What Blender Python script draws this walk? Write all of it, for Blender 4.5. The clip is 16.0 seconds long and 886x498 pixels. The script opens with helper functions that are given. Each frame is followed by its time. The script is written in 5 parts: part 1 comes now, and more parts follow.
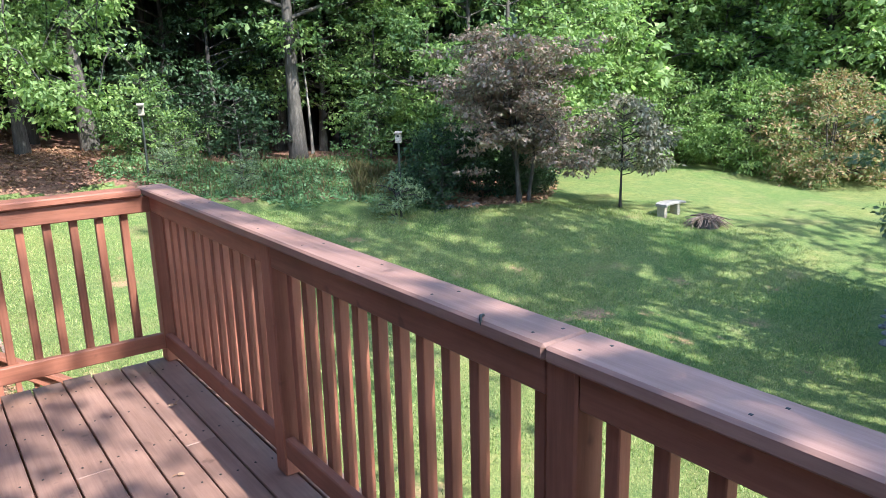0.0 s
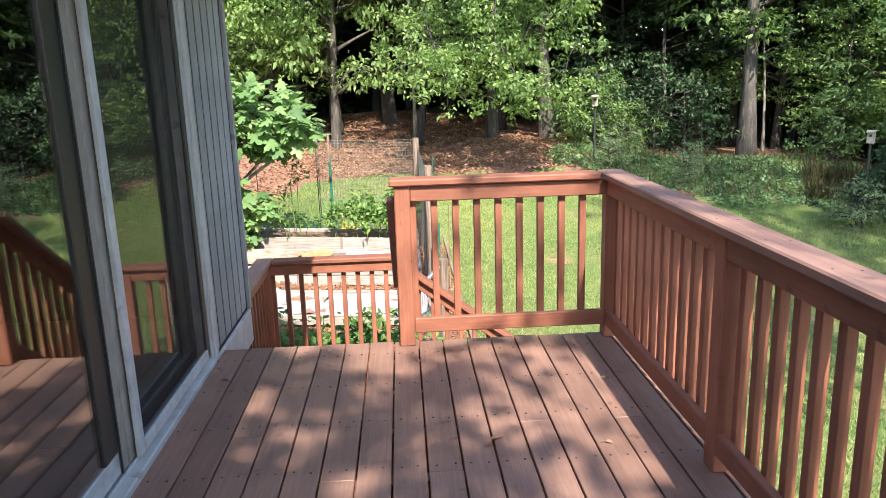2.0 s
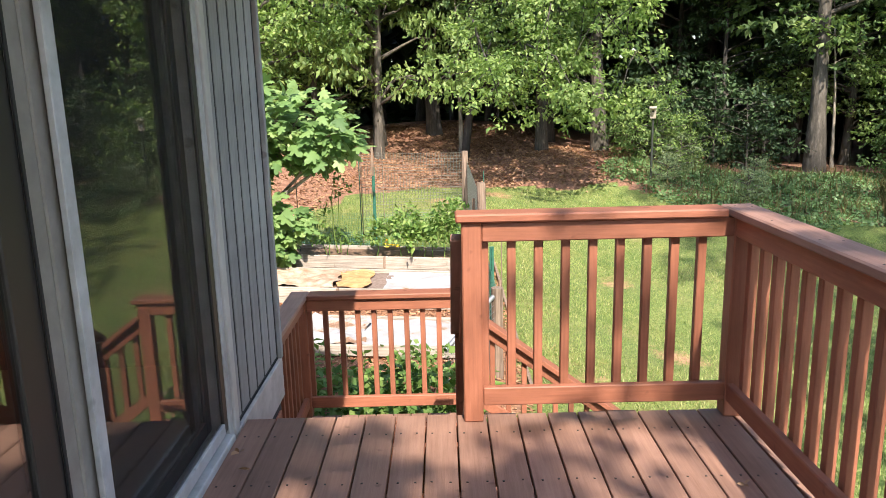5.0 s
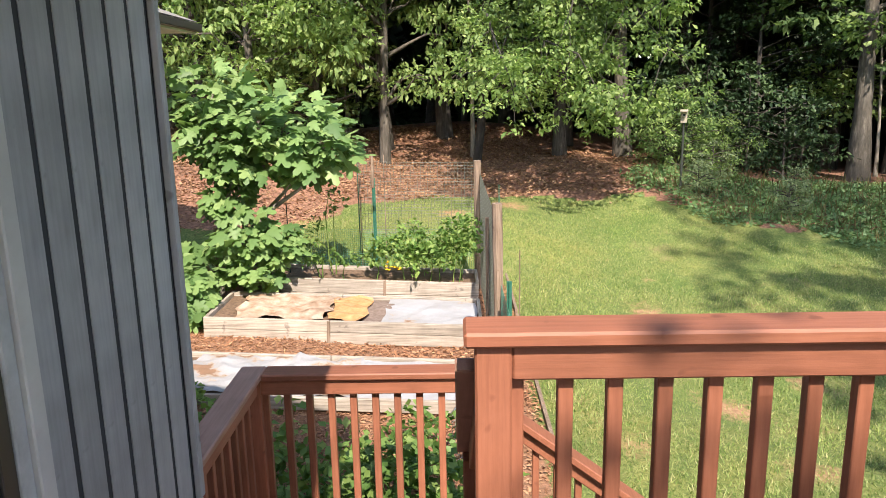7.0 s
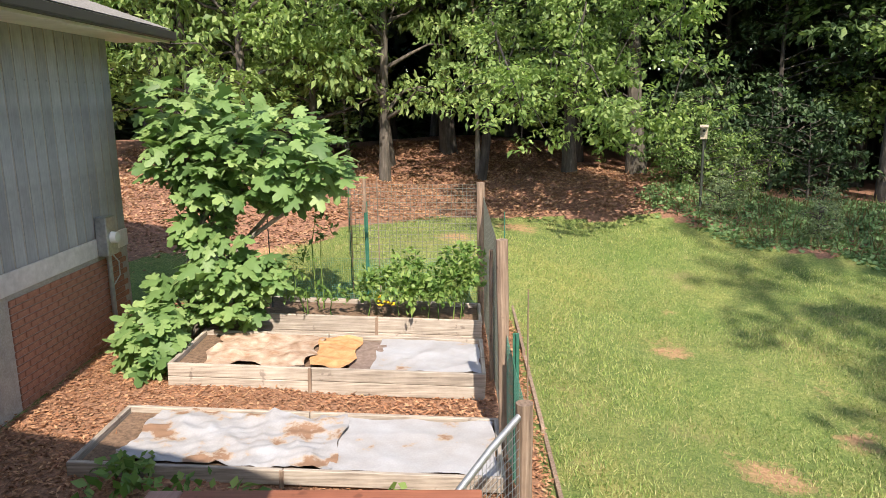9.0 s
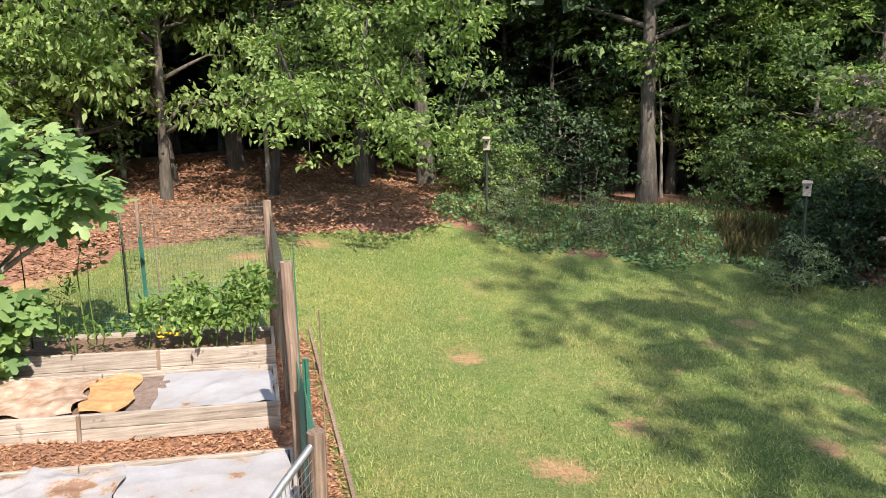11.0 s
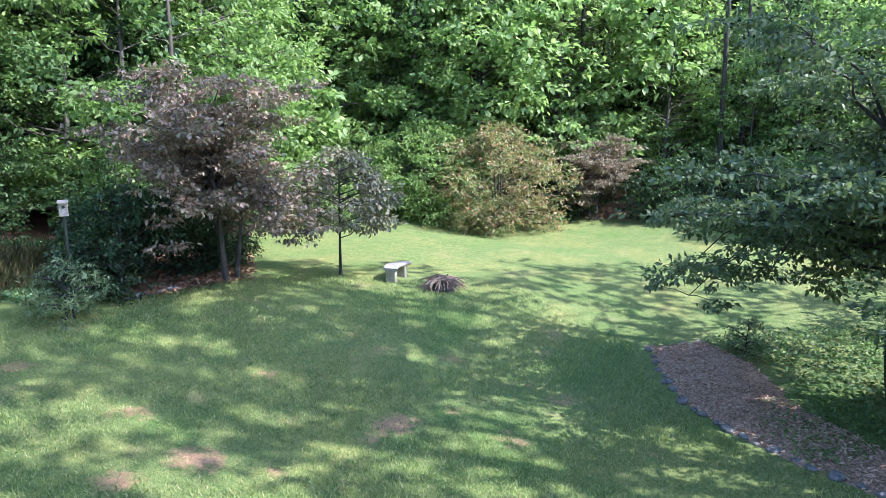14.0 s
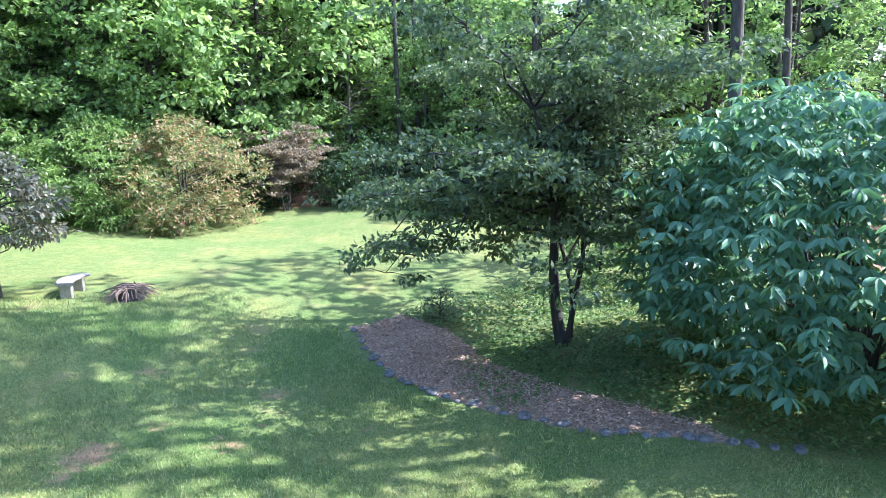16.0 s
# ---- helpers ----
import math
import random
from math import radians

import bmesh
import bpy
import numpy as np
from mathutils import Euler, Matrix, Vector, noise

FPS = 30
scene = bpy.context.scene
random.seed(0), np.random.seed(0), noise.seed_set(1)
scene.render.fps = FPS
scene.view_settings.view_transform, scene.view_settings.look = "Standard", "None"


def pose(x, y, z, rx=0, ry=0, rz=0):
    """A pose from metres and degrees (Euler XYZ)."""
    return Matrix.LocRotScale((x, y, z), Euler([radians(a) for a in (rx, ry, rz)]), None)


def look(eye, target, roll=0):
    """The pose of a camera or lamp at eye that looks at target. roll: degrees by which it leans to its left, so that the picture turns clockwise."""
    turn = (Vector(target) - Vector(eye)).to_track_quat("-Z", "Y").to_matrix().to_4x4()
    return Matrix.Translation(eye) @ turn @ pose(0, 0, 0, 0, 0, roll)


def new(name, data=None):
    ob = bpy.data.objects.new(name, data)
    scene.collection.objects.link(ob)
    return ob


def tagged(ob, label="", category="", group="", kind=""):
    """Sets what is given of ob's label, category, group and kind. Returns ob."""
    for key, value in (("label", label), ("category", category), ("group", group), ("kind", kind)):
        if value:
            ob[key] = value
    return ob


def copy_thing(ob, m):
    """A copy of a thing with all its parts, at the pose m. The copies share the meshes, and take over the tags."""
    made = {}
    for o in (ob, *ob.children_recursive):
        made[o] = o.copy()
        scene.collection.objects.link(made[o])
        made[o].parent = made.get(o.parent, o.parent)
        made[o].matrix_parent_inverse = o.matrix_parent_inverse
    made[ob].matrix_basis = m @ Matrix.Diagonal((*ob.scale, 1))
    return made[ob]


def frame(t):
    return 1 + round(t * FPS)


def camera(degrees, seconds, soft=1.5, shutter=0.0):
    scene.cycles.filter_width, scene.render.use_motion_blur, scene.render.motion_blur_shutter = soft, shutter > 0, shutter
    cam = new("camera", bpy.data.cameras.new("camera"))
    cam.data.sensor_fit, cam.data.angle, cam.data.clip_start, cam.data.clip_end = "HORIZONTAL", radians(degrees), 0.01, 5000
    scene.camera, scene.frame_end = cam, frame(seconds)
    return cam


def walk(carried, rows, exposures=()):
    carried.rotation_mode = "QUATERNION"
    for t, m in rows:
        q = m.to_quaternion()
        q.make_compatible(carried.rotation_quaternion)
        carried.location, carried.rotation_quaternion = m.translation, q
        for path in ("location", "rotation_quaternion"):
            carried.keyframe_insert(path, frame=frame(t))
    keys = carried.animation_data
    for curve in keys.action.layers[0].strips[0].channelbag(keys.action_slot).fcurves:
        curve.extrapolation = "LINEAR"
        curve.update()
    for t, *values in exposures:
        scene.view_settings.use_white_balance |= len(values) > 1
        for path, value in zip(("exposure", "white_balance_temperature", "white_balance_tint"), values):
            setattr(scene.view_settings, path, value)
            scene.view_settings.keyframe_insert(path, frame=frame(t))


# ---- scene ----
PATH = [
    (0.0, 1.246, -4.029, 1.529, -36.88, -13.54, 1.36),
    (0.5, 1.224, -4.042, 1.531, -27.14, -13.69, 1.37),
    (1.0, 1.199, -4.044, 1.527, -18.49, -13.66, 1.41),
    (1.5, 1.163, -4.051, 1.524, -10.88, -13.38, 1.63),
    (2.0, 1.123, -4.063, 1.517, -3.39, -13.15, 1.68),
    (2.5, 1.093, -4.072, 1.516, 1.64, -13.06, 1.54),
    (3.0, 1.055, -4.058, 1.515, 3.57, -13.19, 1.30),
    (3.5, 0.989, -3.998, 1.517, 1.78, -13.31, 1.48),
    (6.0, 1.000, -2.390, 1.510, -0.33, -11.78, 1.32),
    (6.5, 1.030, -2.029, 1.535, 0.36, -12.07, 0.89),
    (7.0, 1.025, -1.671, 1.537, 0.73, -12.36, 1.05),
    (7.5, 1.035, -1.302, 1.540, 0.82, -12.26, 1.50),
    (8.0, 1.076, -0.959, 1.548, 2.04, -11.93, 0.85),
    (10.5, 1.141, -0.391, 1.623, -7.78, -11.08, 1.22),
    (11.0, 1.267, -0.399, 1.623, -14.50, -10.93, 1.06),
    (11.5, 1.409, -0.340, 1.622, -22.76, -11.27, 1.23),
    (12.0, 1.553, -0.219, 1.620, -33.83, -10.79, 0.64),
    (12.5, 1.677, -0.110, 1.613, -45.05, -10.23, 0.36),
    (13.0, 1.839, -0.110, 1.606, -53.34, -10.40, -0.05),
    (13.5, 1.989, -0.110, 1.598, -59.85, -10.38, -0.45),
    (14.0, 2.055, -0.110, 1.591, -67.14, -10.37, 0.38),
    (14.5, 2.081, -0.110, 1.586, -72.24, -10.46, 1.82),
    (15.0, 2.106, -0.110, 1.574, -77.52, -10.94, 2.29),
    (15.5, 2.114, -0.110, 1.560, -83.69, -11.48, 2.14),
    (16.0, 2.137, -0.125, 1.544, -91.25, -11.59, 1.91),
]
cam = camera(62.7, 16.0, soft=0.6)
walk(cam, [(t, pose(x, y, z, 90 + p, r, w)) for t, x, y, z, w, p, r in PATH],
     exposures=[(0.0, 1.58, 5650, 8), (0.6, 1.42, 5700, 8), (1.2, 1.42, 5900, 9), (2.0, 1.5, 6300, 10), (3.5, 1.48, 6650, 11), (8.0, 1.05, 6950, 12), (10.5, 0.97, 7000, 12), (12.0, 1.2, 6100, 16), (13.5, 1.52, 5450, 16), (16.0, 2.03, 5300, 15)])

# ---- light ----
SUN_TO = Vector((0.156, -0.98, 0.0)).normalized()
SUN_ELEV = radians(46.5)
world = bpy.data.worlds.new("world")
scene.world = world
world.use_nodes = True
sky = world.node_tree.nodes.new("ShaderNodeTexSky")
sky.sky_type, sky.sun_disc = "NISHITA", False
sky.sun_elevation, sky.sun_rotation = SUN_ELEV, math.atan2(SUN_TO.x, SUN_TO.y)
world.node_tree.links.new(sky.outputs[0], world.node_tree.nodes["Background"].inputs[0])
world.node_tree.nodes["Background"].inputs[1].default_value = 0.18
sun_data = bpy.data.lights.new("sun", "SUN")
sun_data.energy, sun_data.angle, sun_data.color = 4.3, radians(0.53), (1.0, 0.93, 0.82)
sun = new("sun", sun_data)
toward = SUN_TO * math.cos(SUN_ELEV) + Vector((0, 0, math.sin(SUN_ELEV)))
sun.matrix_world = look(toward * 40, (0, 0, 0))

# ---- building blocks ----
rng = np.random.default_rng(7)


def np_mesh(name, V, F, mats, smooth=False):
    me = bpy.data.meshes.new(name)
    V, F = np.asarray(V, np.float32), np.asarray(F, np.int32)
    n = F.shape[1]
    me.vertices.add(len(V))
    me.vertices.foreach_set("co", V.ravel())
    me.loops.add(F.size)
    me.loops.foreach_set("vertex_index", F.ravel())
    me.polygons.add(len(F))
    me.polygons.foreach_set("loop_start", np.arange(0, F.size, n, dtype=np.int32))
    me.polygons.foreach_set("loop_total", np.full(len(F), n, np.int32))
    if smooth:
        me.polygons.foreach_set("use_smooth", np.ones(len(F), bool))
    me.materials.append(mats)
    me.update(calc_edges=True)
    return me


def chamfer(lo, hi, c=0.004, m=None):
    """Corners and faces of a box whose edges are cut off."""
    mid = [(a + b) / 2 for a, b in zip(lo, hi)]
    half = [abs(b - a) / 2 for a, b in zip(lo, hi)]
    c = min(c, *[h * 0.9 for h in half])
    V, idx = [], {}
    for sx in (-1, 1):
        for sy in (-1, 1):
            for sz in (-1, 1):
                s = (sx, sy, sz)
                for ax in range(3):
                    p = [mid[k] + s[k] * (half[k] - (0 if k == ax else c)) for k in range(3)]
                    idx[s, ax] = len(V)
                    V.append(Vector(p) if m is None else m @ Vector(p))
    F = []
    for ax in range(3):
        u, v = (ax + 1) % 3, (ax + 2) % 3
        for d in (-1, 1):
            q = []
            for a, b in ((-1, -1), (1, -1), (1, 1), (-1, 1)):
                s = [0, 0, 0]
                s[ax], s[u], s[v] = d, a, b
                q.append(idx[tuple(s), ax])
            F.append(q)
        for a in (-1, 1):
            for b in (-1, 1):
                s0, s1 = [0, 0, 0], [0, 0, 0]
                s0[ax], s0[u], s0[v] = -1, a, b
                s1[ax], s1[u], s1[v] = 1, a, b
                s0, s1 = tuple(s0), tuple(s1)
                F.append([idx[s0, u], idx[s1, u], idx[s1, v], idx[s0, v]])
    for sx in (-1, 1):
        for sy in (-1, 1):
            for sz in (-1, 1):
                F.append([idx[(sx, sy, sz), k] for k in range(3)])
    return V, F


def solid(*boxes):
    """A bmesh of chamfered boxes, each (low corner, high corner, cut, pose)."""
    bm = bmesh.new()
    for b in boxes:
        lo, hi = b[0], b[1]
        V, F = chamfer(lo, hi, b[2] if len(b) > 2 else 0.004, b[3] if len(b) > 3 else None)
        vs = [bm.verts.new(v) for v in V]
        for f in F:
            bm.faces.new([vs[i] for i in f])
    bmesh.ops.recalc_face_normals(bm, faces=bm.faces[:])
    return bm


def tube_arrays(paths, sides=7):
    """Tapered tubes along lists of (points, radii)."""
    VV, FF, base = [], [], 0
    for pts, rad in paths:
        pts = np.asarray(pts, float)
        n = len(pts)
        tang = np.gradient(pts, axis=0)
        tang /= np.linalg.norm(tang, axis=1, keepdims=True) + 1e-9
        ref = np.array([0.0, 0, 1]) if abs(tang[:, 2]).mean() < 0.8 else np.array([1.0, 0, 0])
        u = np.cross(tang, ref)
        u /= np.linalg.norm(u, axis=1, keepdims=True) + 1e-9
        v = np.cross(tang, u)
        a = np.linspace(0, 2 * np.pi, sides, endpoint=False)
        ring = u[:, None] * np.cos(a)[None, :, None] + v[:, None] * np.sin(a)[None, :, None]
        VV.append((pts[:, None] + ring * np.asarray(rad, float)[:, None, None]).reshape(-1, 3))
        for i in range(n - 1):
            for k in range(sides):
                k2 = (k + 1) % sides
                FF.append((base + i * sides + k, base + i * sides + k2, base + (i + 1) * sides + k2, base + (i + 1) * sides + k))
        base += n * sides
    return np.concatenate(VV), np.array(FF)


def tube_mesh(name, paths, mat, sides=7):
    V, F = tube_arrays(paths, sides)
    return np_mesh(name, V, F, mat, smooth=True)


def finish(name, bm, material):
    if isinstance(bm, bpy.types.Mesh):
        return bm
    me = bpy.data.meshes.new(name)
    bm.to_mesh(me)
    bm.free()
    me.materials.append(material)
    return me


def part(name, bm, material, parent, label=""):
    ob = new(name, finish(name, bm, material))
    ob.parent = parent
    if label:
        tagged(ob, label)
    return ob


def thing(name, label, category, group="", kind="", bm=None, material=None, at=None):
    ob = new(name, finish(name, bm, material) if bm is not None else None)
    if at is not None:
        ob.matrix_world = at
    return tagged(ob, label, category, group, kind)


def structure(name, bm, material, label="", category=""):
    return tagged(new(name, finish(name, bm, material)), label, category, kind="structure")


# ---- materials ----
def material(name, color, rough=0.6, metal=0.0):
    m = bpy.data.materials.new(name)
    m.use_nodes = True
    b = m.node_tree.nodes["Principled BSDF"]
    b.inputs["Base Color"].default_value = (*color, 1)
    b.inputs["Roughness"].default_value = rough
    b.inputs["Metallic"].default_value = metal
    return m, m.node_tree, b


def node(nt, kind, **values):
    n = nt.nodes.new(kind)
    for k, v in values.items():
        n.inputs[k.replace("_", " ")].default_value = v
    return n


def noise_ramp(nt, scale, stops, stretch=(1, 1, 1), detail=5.0, rough=0.6, coords="Object", vec=None):
    """Noise in metres through a colour ramp."""
    if vec is None:
        tc = nt.nodes.new("ShaderNodeTexCoord")
        vec = tc.outputs[coords]
    mp = nt.nodes.new("ShaderNodeMapping")
    mp.inputs["Scale"].default_value = stretch
    nt.links.new(vec, mp.inputs["Vector"])
    nz = node(nt, "ShaderNodeTexNoise", Scale=scale, Detail=detail, Roughness=rough)
    nt.links.new(mp.outputs[0], nz.inputs["Vector"])
    rp = nt.nodes.new("ShaderNodeValToRGB")
    els = rp.color_ramp.elements
    while len(els) < len(stops):
        els.new(0.5)
    for e, (pos, col) in zip(els, stops):
        e.position = pos
        e.color = (*col, 1) if len(col) == 3 else col
    nt.links.new(nz.outputs["Fac"], rp.inputs[0])
    return rp.outputs[0], nz.outputs["Fac"]


def blend(nt, kind, fac, a, b):
    mx = nt.nodes.new("ShaderNodeMix")
    mx.data_type, mx.blend_type = "RGBA", kind
    for sock, val in ((mx.inputs[0], fac), (mx.inputs[6], a), (mx.inputs[7], b)):
        if isinstance(val, bpy.types.NodeSocket):
            nt.links.new(val, sock)
        elif isinstance(val, (int, float)):
            sock.default_value = val
        else:
            sock.default_value = (*val, 1)
    return mx.outputs[2]


def bump(nt, b, height, strength=0.3, dist=0.01):
    bp = node(nt, "ShaderNodeBump", Strength=strength, Distance=dist)
    nt.links.new(height, bp.inputs["Height"])
    nt.links.new(bp.outputs[0], b.inputs["Normal"])


def simple_noise(name, c0, c1, scale, rough=0.8, bump_d=0.004, metal=0.0, stretch=(1, 1, 1)):
    m, nt, b = material(name, c0, rough, metal)
    g, gf = noise_ramp(nt, scale, [(0.35, c0), (0.68, c1)], stretch)
    p, pf = noise_ramp(nt, scale * 0.13, [(0.35, (0.78, 0.78, 0.78)), (0.7, (1.1, 1.1, 1.1))])
    nt.links.new(blend(nt, "MULTIPLY", 0.8, g, p), b.inputs["Base Color"])
    bump(nt, b, gf, 0.5, bump_d)
    return m


def painted_wood(name, c0, c1, c2, stretch, rough=0.55, grain=60.0):
    """Stained or painted timber: grain along one axis, blotches, and a tone of its own for each piece."""
    m, nt, b = material(name, c1, rough)
    g, gf = noise_ramp(nt, grain, [(0.3, c0), (0.55, c1), (0.8, c2)], stretch, 6.0, 0.65)
    bl, bf = noise_ramp(nt, 3.5, [(0.3, (0.72, 0.72, 0.72)), (0.7, (1.12, 1.12, 1.12))])
    col = blend(nt, "MULTIPLY", 0.8, g, bl)
    oi = nt.nodes.new("ShaderNodeObjectInfo")
    rp = nt.nodes.new("ShaderNodeMapRange")
    rp.inputs[3].default_value, rp.inputs[4].default_value = 0.82, 1.12
    nt.links.new(oi.outputs["Random"], rp.inputs[0])
    cc = nt.nodes.new("ShaderNodeCombineColor")
    for i in range(3):
        nt.links.new(rp.outputs[0], cc.inputs[i])
    col = blend(nt, "MULTIPLY", 1.0, col, cc.outputs[0])
    kn, kf = noise_ramp(nt, 9.0, [(0.27, (0.35, 0.3, 0.3)), (0.33, (1, 1, 1))], detail=2.0)
    col = blend(nt, "MULTIPLY", 0.55, col, kn)
    nt.links.new(col, b.inputs["Base Color"])
    bump(nt, b, gf, 0.35, 0.003)
    return m


R0, R1, R2 = (0.25, 0.09, 0.052), (0.325, 0.121, 0.071), (0.385, 0.152, 0.094)
WOOD_X = painted_wood("red_stain_x", R0, R1, R2, (0.06, 1, 1))
WOOD_Y = painted_wood("red_stain_y", R0, R1, R2, (1, 0.06, 1))
WOOD_Z = painted_wood("red_stain_z", R0, R1, R2, (1, 1, 0.06))
DECK_WOOD = painted_wood("deck_stain", (0.235, 0.128, 0.093), (0.295, 0.168, 0.125), (0.35, 0.207, 0.158), (1, 0.05, 1), 0.5, 55)
CAP_Y = painted_wood("cap_stain_y", (0.29, 0.155, 0.118), (0.36, 0.2, 0.155), (0.43, 0.26, 0.205), (1, 0.05, 1), 0.5)
OLD_X = painted_wood("weathered_timber_x", (0.22, 0.18, 0.15), (0.41, 0.355, 0.305), (0.58, 0.52, 0.465), (0.05, 1, 1), 0.8, 45)
OLD_Y = painted_wood("weathered_timber_y", (0.22, 0.18, 0.15), (0.41, 0.355, 0.305), (0.58, 0.52, 0.465), (1, 0.05, 1), 0.8, 45)
OLD_Z = painted_wood("weathered_post", (0.13, 0.085, 0.06), (0.28, 0.2, 0.15), (0.45, 0.36, 0.28), (1, 1, 0.05), 0.85, 45)
SIDING = painted_wood("grey_siding", (0.335, 0.335, 0.34), (0.39, 0.39, 0.395), (0.44, 0.44, 0.445), (1, 1, 0.04), 0.7, 40)
GROOVE, _, _ = material("groove_dark", (0.035, 0.037, 0.042), 0.9)
WHITE = simple_noise("white_trim", (0.8, 0.785, 0.75), (0.86, 0.845, 0.81), 9, 0.45, 0.001)
TRIM_GREY = simple_noise("pale_grey_trim", (0.52, 0.51, 0.49), (0.6, 0.59, 0.57), 8, 0.5, 0.001)
TAUPE = simple_noise("taupe_vinyl", (0.3, 0.275, 0.24), (0.37, 0.34, 0.3), 14, 0.45, 0.001)
ALU = painted_wood("pale_aluminium", (0.42, 0.43, 0.43), (0.55, 0.56, 0.56), (0.66, 0.67, 0.68), (1, 1, 1), 0.4, 8)
BRONZE, _, _ = material("dark_bronze", (0.06, 0.055, 0.05), 0.45, 0.3)
ROOM, _, _ = material("room_paint", (0.30, 0.27, 0.23), 0.8)
RUBBER, _, _ = material("black_seal", (0.02, 0.02, 0.02), 0.6)


def glass_material():
    m, nt, b = material("window_glass", (0.93, 0.96, 0.95), 0.0)
    b.inputs["Transmission Weight"].default_value = 1.0
    b.inputs["IOR"].default_value = 1.9
    return m


GLASS = glass_material()


def screen_material():
    m, nt, b = material("insect_screen", (0.03, 0.03, 0.032), 0.6)
    tr = nt.nodes.new("ShaderNodeBsdfTransparent")
    mx = nt.nodes.new("ShaderNodeMixShader")
    mx.inputs[0].default_value = 0.24
    nt.links.new(tr.outputs[0], mx.inputs[1])
    nt.links.new(b.outputs[0], mx.inputs[2])
    nt.links.new(mx.outputs[0], nt.nodes["Material Output"].inputs[0])
    return m


SCREEN = screen_material()


def leaf_material(name, colors, trans=0.3, rough=0.55, clump=0.7):
    """Leaves: a tone for each leaf, larger patches, light through the blade."""
    m, nt, b = material(name, colors[1], rough)
    b.inputs["Specular IOR Level"].default_value = 0.35
    geo = nt.nodes.new("ShaderNodeNewGeometry")
    rp = nt.nodes.new("ShaderNodeValToRGB")
    els = rp.color_ramp.elements
    while len(els) < len(colors):
        els.new(0.5)
    for i, (e, c) in enumerate(zip(els, colors)):
        e.position = i / (len(colors) - 1)
        e.color = (*c, 1)
    nt.links.new(geo.outputs["Random Per Island"], rp.inputs[0])
    pat, _ = noise_ramp(nt, 0.9, [(0.35, (0.62, 0.66, 0.6)), (0.65, (1.15, 1.12, 1.0))], vec=geo.outputs["Position"], detail=2.0)
    col = blend(nt, "MULTIPLY", clump, rp.outputs[0], pat)
    nt.links.new(col, b.inputs["Base Color"])
    tl = nt.nodes.new("ShaderNodeBsdfTranslucent")
    warm = blend(nt, "MULTIPLY", 1.0, col, (1.08, 1.22, 0.78))
    nt.links.new(warm, tl.inputs[0])
    mx = nt.nodes.new("ShaderNodeMixShader")
    mx.inputs[0].default_value = trans
    nt.links.new(b.outputs[0], mx.inputs[1])
    nt.links.new(tl.outputs[0], mx.inputs[2])
    nt.links.new(mx.outputs[0], nt.nodes["Material Output"].inputs[0])
    return m


LEAF_WOODS = leaf_material("woods_leaf", [(0.07, 0.13, 0.055), (0.15, 0.235, 0.095), (0.25, 0.345, 0.15)], 0.42)
# Lit version of the woods leaf: sunshine is put into the paler colour.
LEAF_SUN_TINT = leaf_material("sun_tinted_leaf", [(0.17, 0.26, 0.11), (0.3, 0.41, 0.17), (0.43, 0.53, 0.25)], 0.5)
# Pale green of the shrubs; on V_BRIGHT the paleness also stands for sunlight.
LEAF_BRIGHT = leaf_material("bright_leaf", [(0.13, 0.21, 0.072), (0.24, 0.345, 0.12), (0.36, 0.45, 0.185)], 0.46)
# The holly's own dark leaf; on woodland plants the darkness is painted shade.
LEAF_HOLLY_SHADE = leaf_material("holly_and_shade_leaf", [(0.022, 0.05, 0.025), (0.045, 0.085, 0.038), (0.085, 0.135, 0.06)], 0.15, 0.5)
LEAF_GREY = leaf_material("dull_leaf", [(0.11, 0.165, 0.1), (0.19, 0.25, 0.145), (0.27, 0.33, 0.19)], 0.35, 0.5)
LEAF_PALE = leaf_material("pale_grey_leaf", [(0.09, 0.135, 0.075), (0.165, 0.215, 0.12), (0.25, 0.295, 0.165)], 0.4, 0.5)
LEAF_RED = leaf_material("reddish_leaf", [(0.21, 0.17, 0.145), (0.33, 0.23, 0.2), (0.25, 0.25, 0.17), (0.45, 0.27, 0.22)], 0.25, 0.5)
LEAF_DUSK = leaf_material("dusky_leaf", [(0.15, 0.16, 0.12), (0.25, 0.235, 0.18), (0.34, 0.285, 0.23)], 0.3, 0.5)
LEAF_ORANGE = leaf_material("turning_leaf", [(0.16, 0.23, 0.1), (0.25, 0.29, 0.13), (0.37, 0.28, 0.17), (0.5, 0.28, 0.2)], 0.4, 0.5)
LEAF_FIG = leaf_material("fig_leaf", [(0.1, 0.185, 0.066), (0.175, 0.285, 0.1), (0.28, 0.39, 0.155)], 0.33, 0.5, 0.3)
LEAF_BIG = leaf_material("blue_green_leaf", [(0.11, 0.22, 0.13), (0.18, 0.32, 0.2), (0.26, 0.41, 0.27)], 0.34, 0.4, 0.5)
LEAF_IVY = leaf_material("ivy_leaf", [(0.1, 0.18, 0.08), (0.17, 0.28, 0.12), (0.26, 0.38, 0.18)], 0.25, 0.5, 0.5)
LEAF_VEG = leaf_material("vegetable_leaf", [(0.085, 0.17, 0.045), (0.155, 0.265, 0.07), (0.26, 0.35, 0.11)], 0.35, 0.5)
LEAF_DRY = leaf_material("dead_leaf", [(0.2, 0.1, 0.06), (0.34, 0.18, 0.11), (0.46, 0.28, 0.18), (0.28, 0.17, 0.12)], 0.1, 0.7)
CHIP = leaf_material("wood_chip", [(0.2, 0.09, 0.05), (0.33, 0.16, 0.09), (0.46, 0.27, 0.16)], 0.0, 0.8, 0.3)
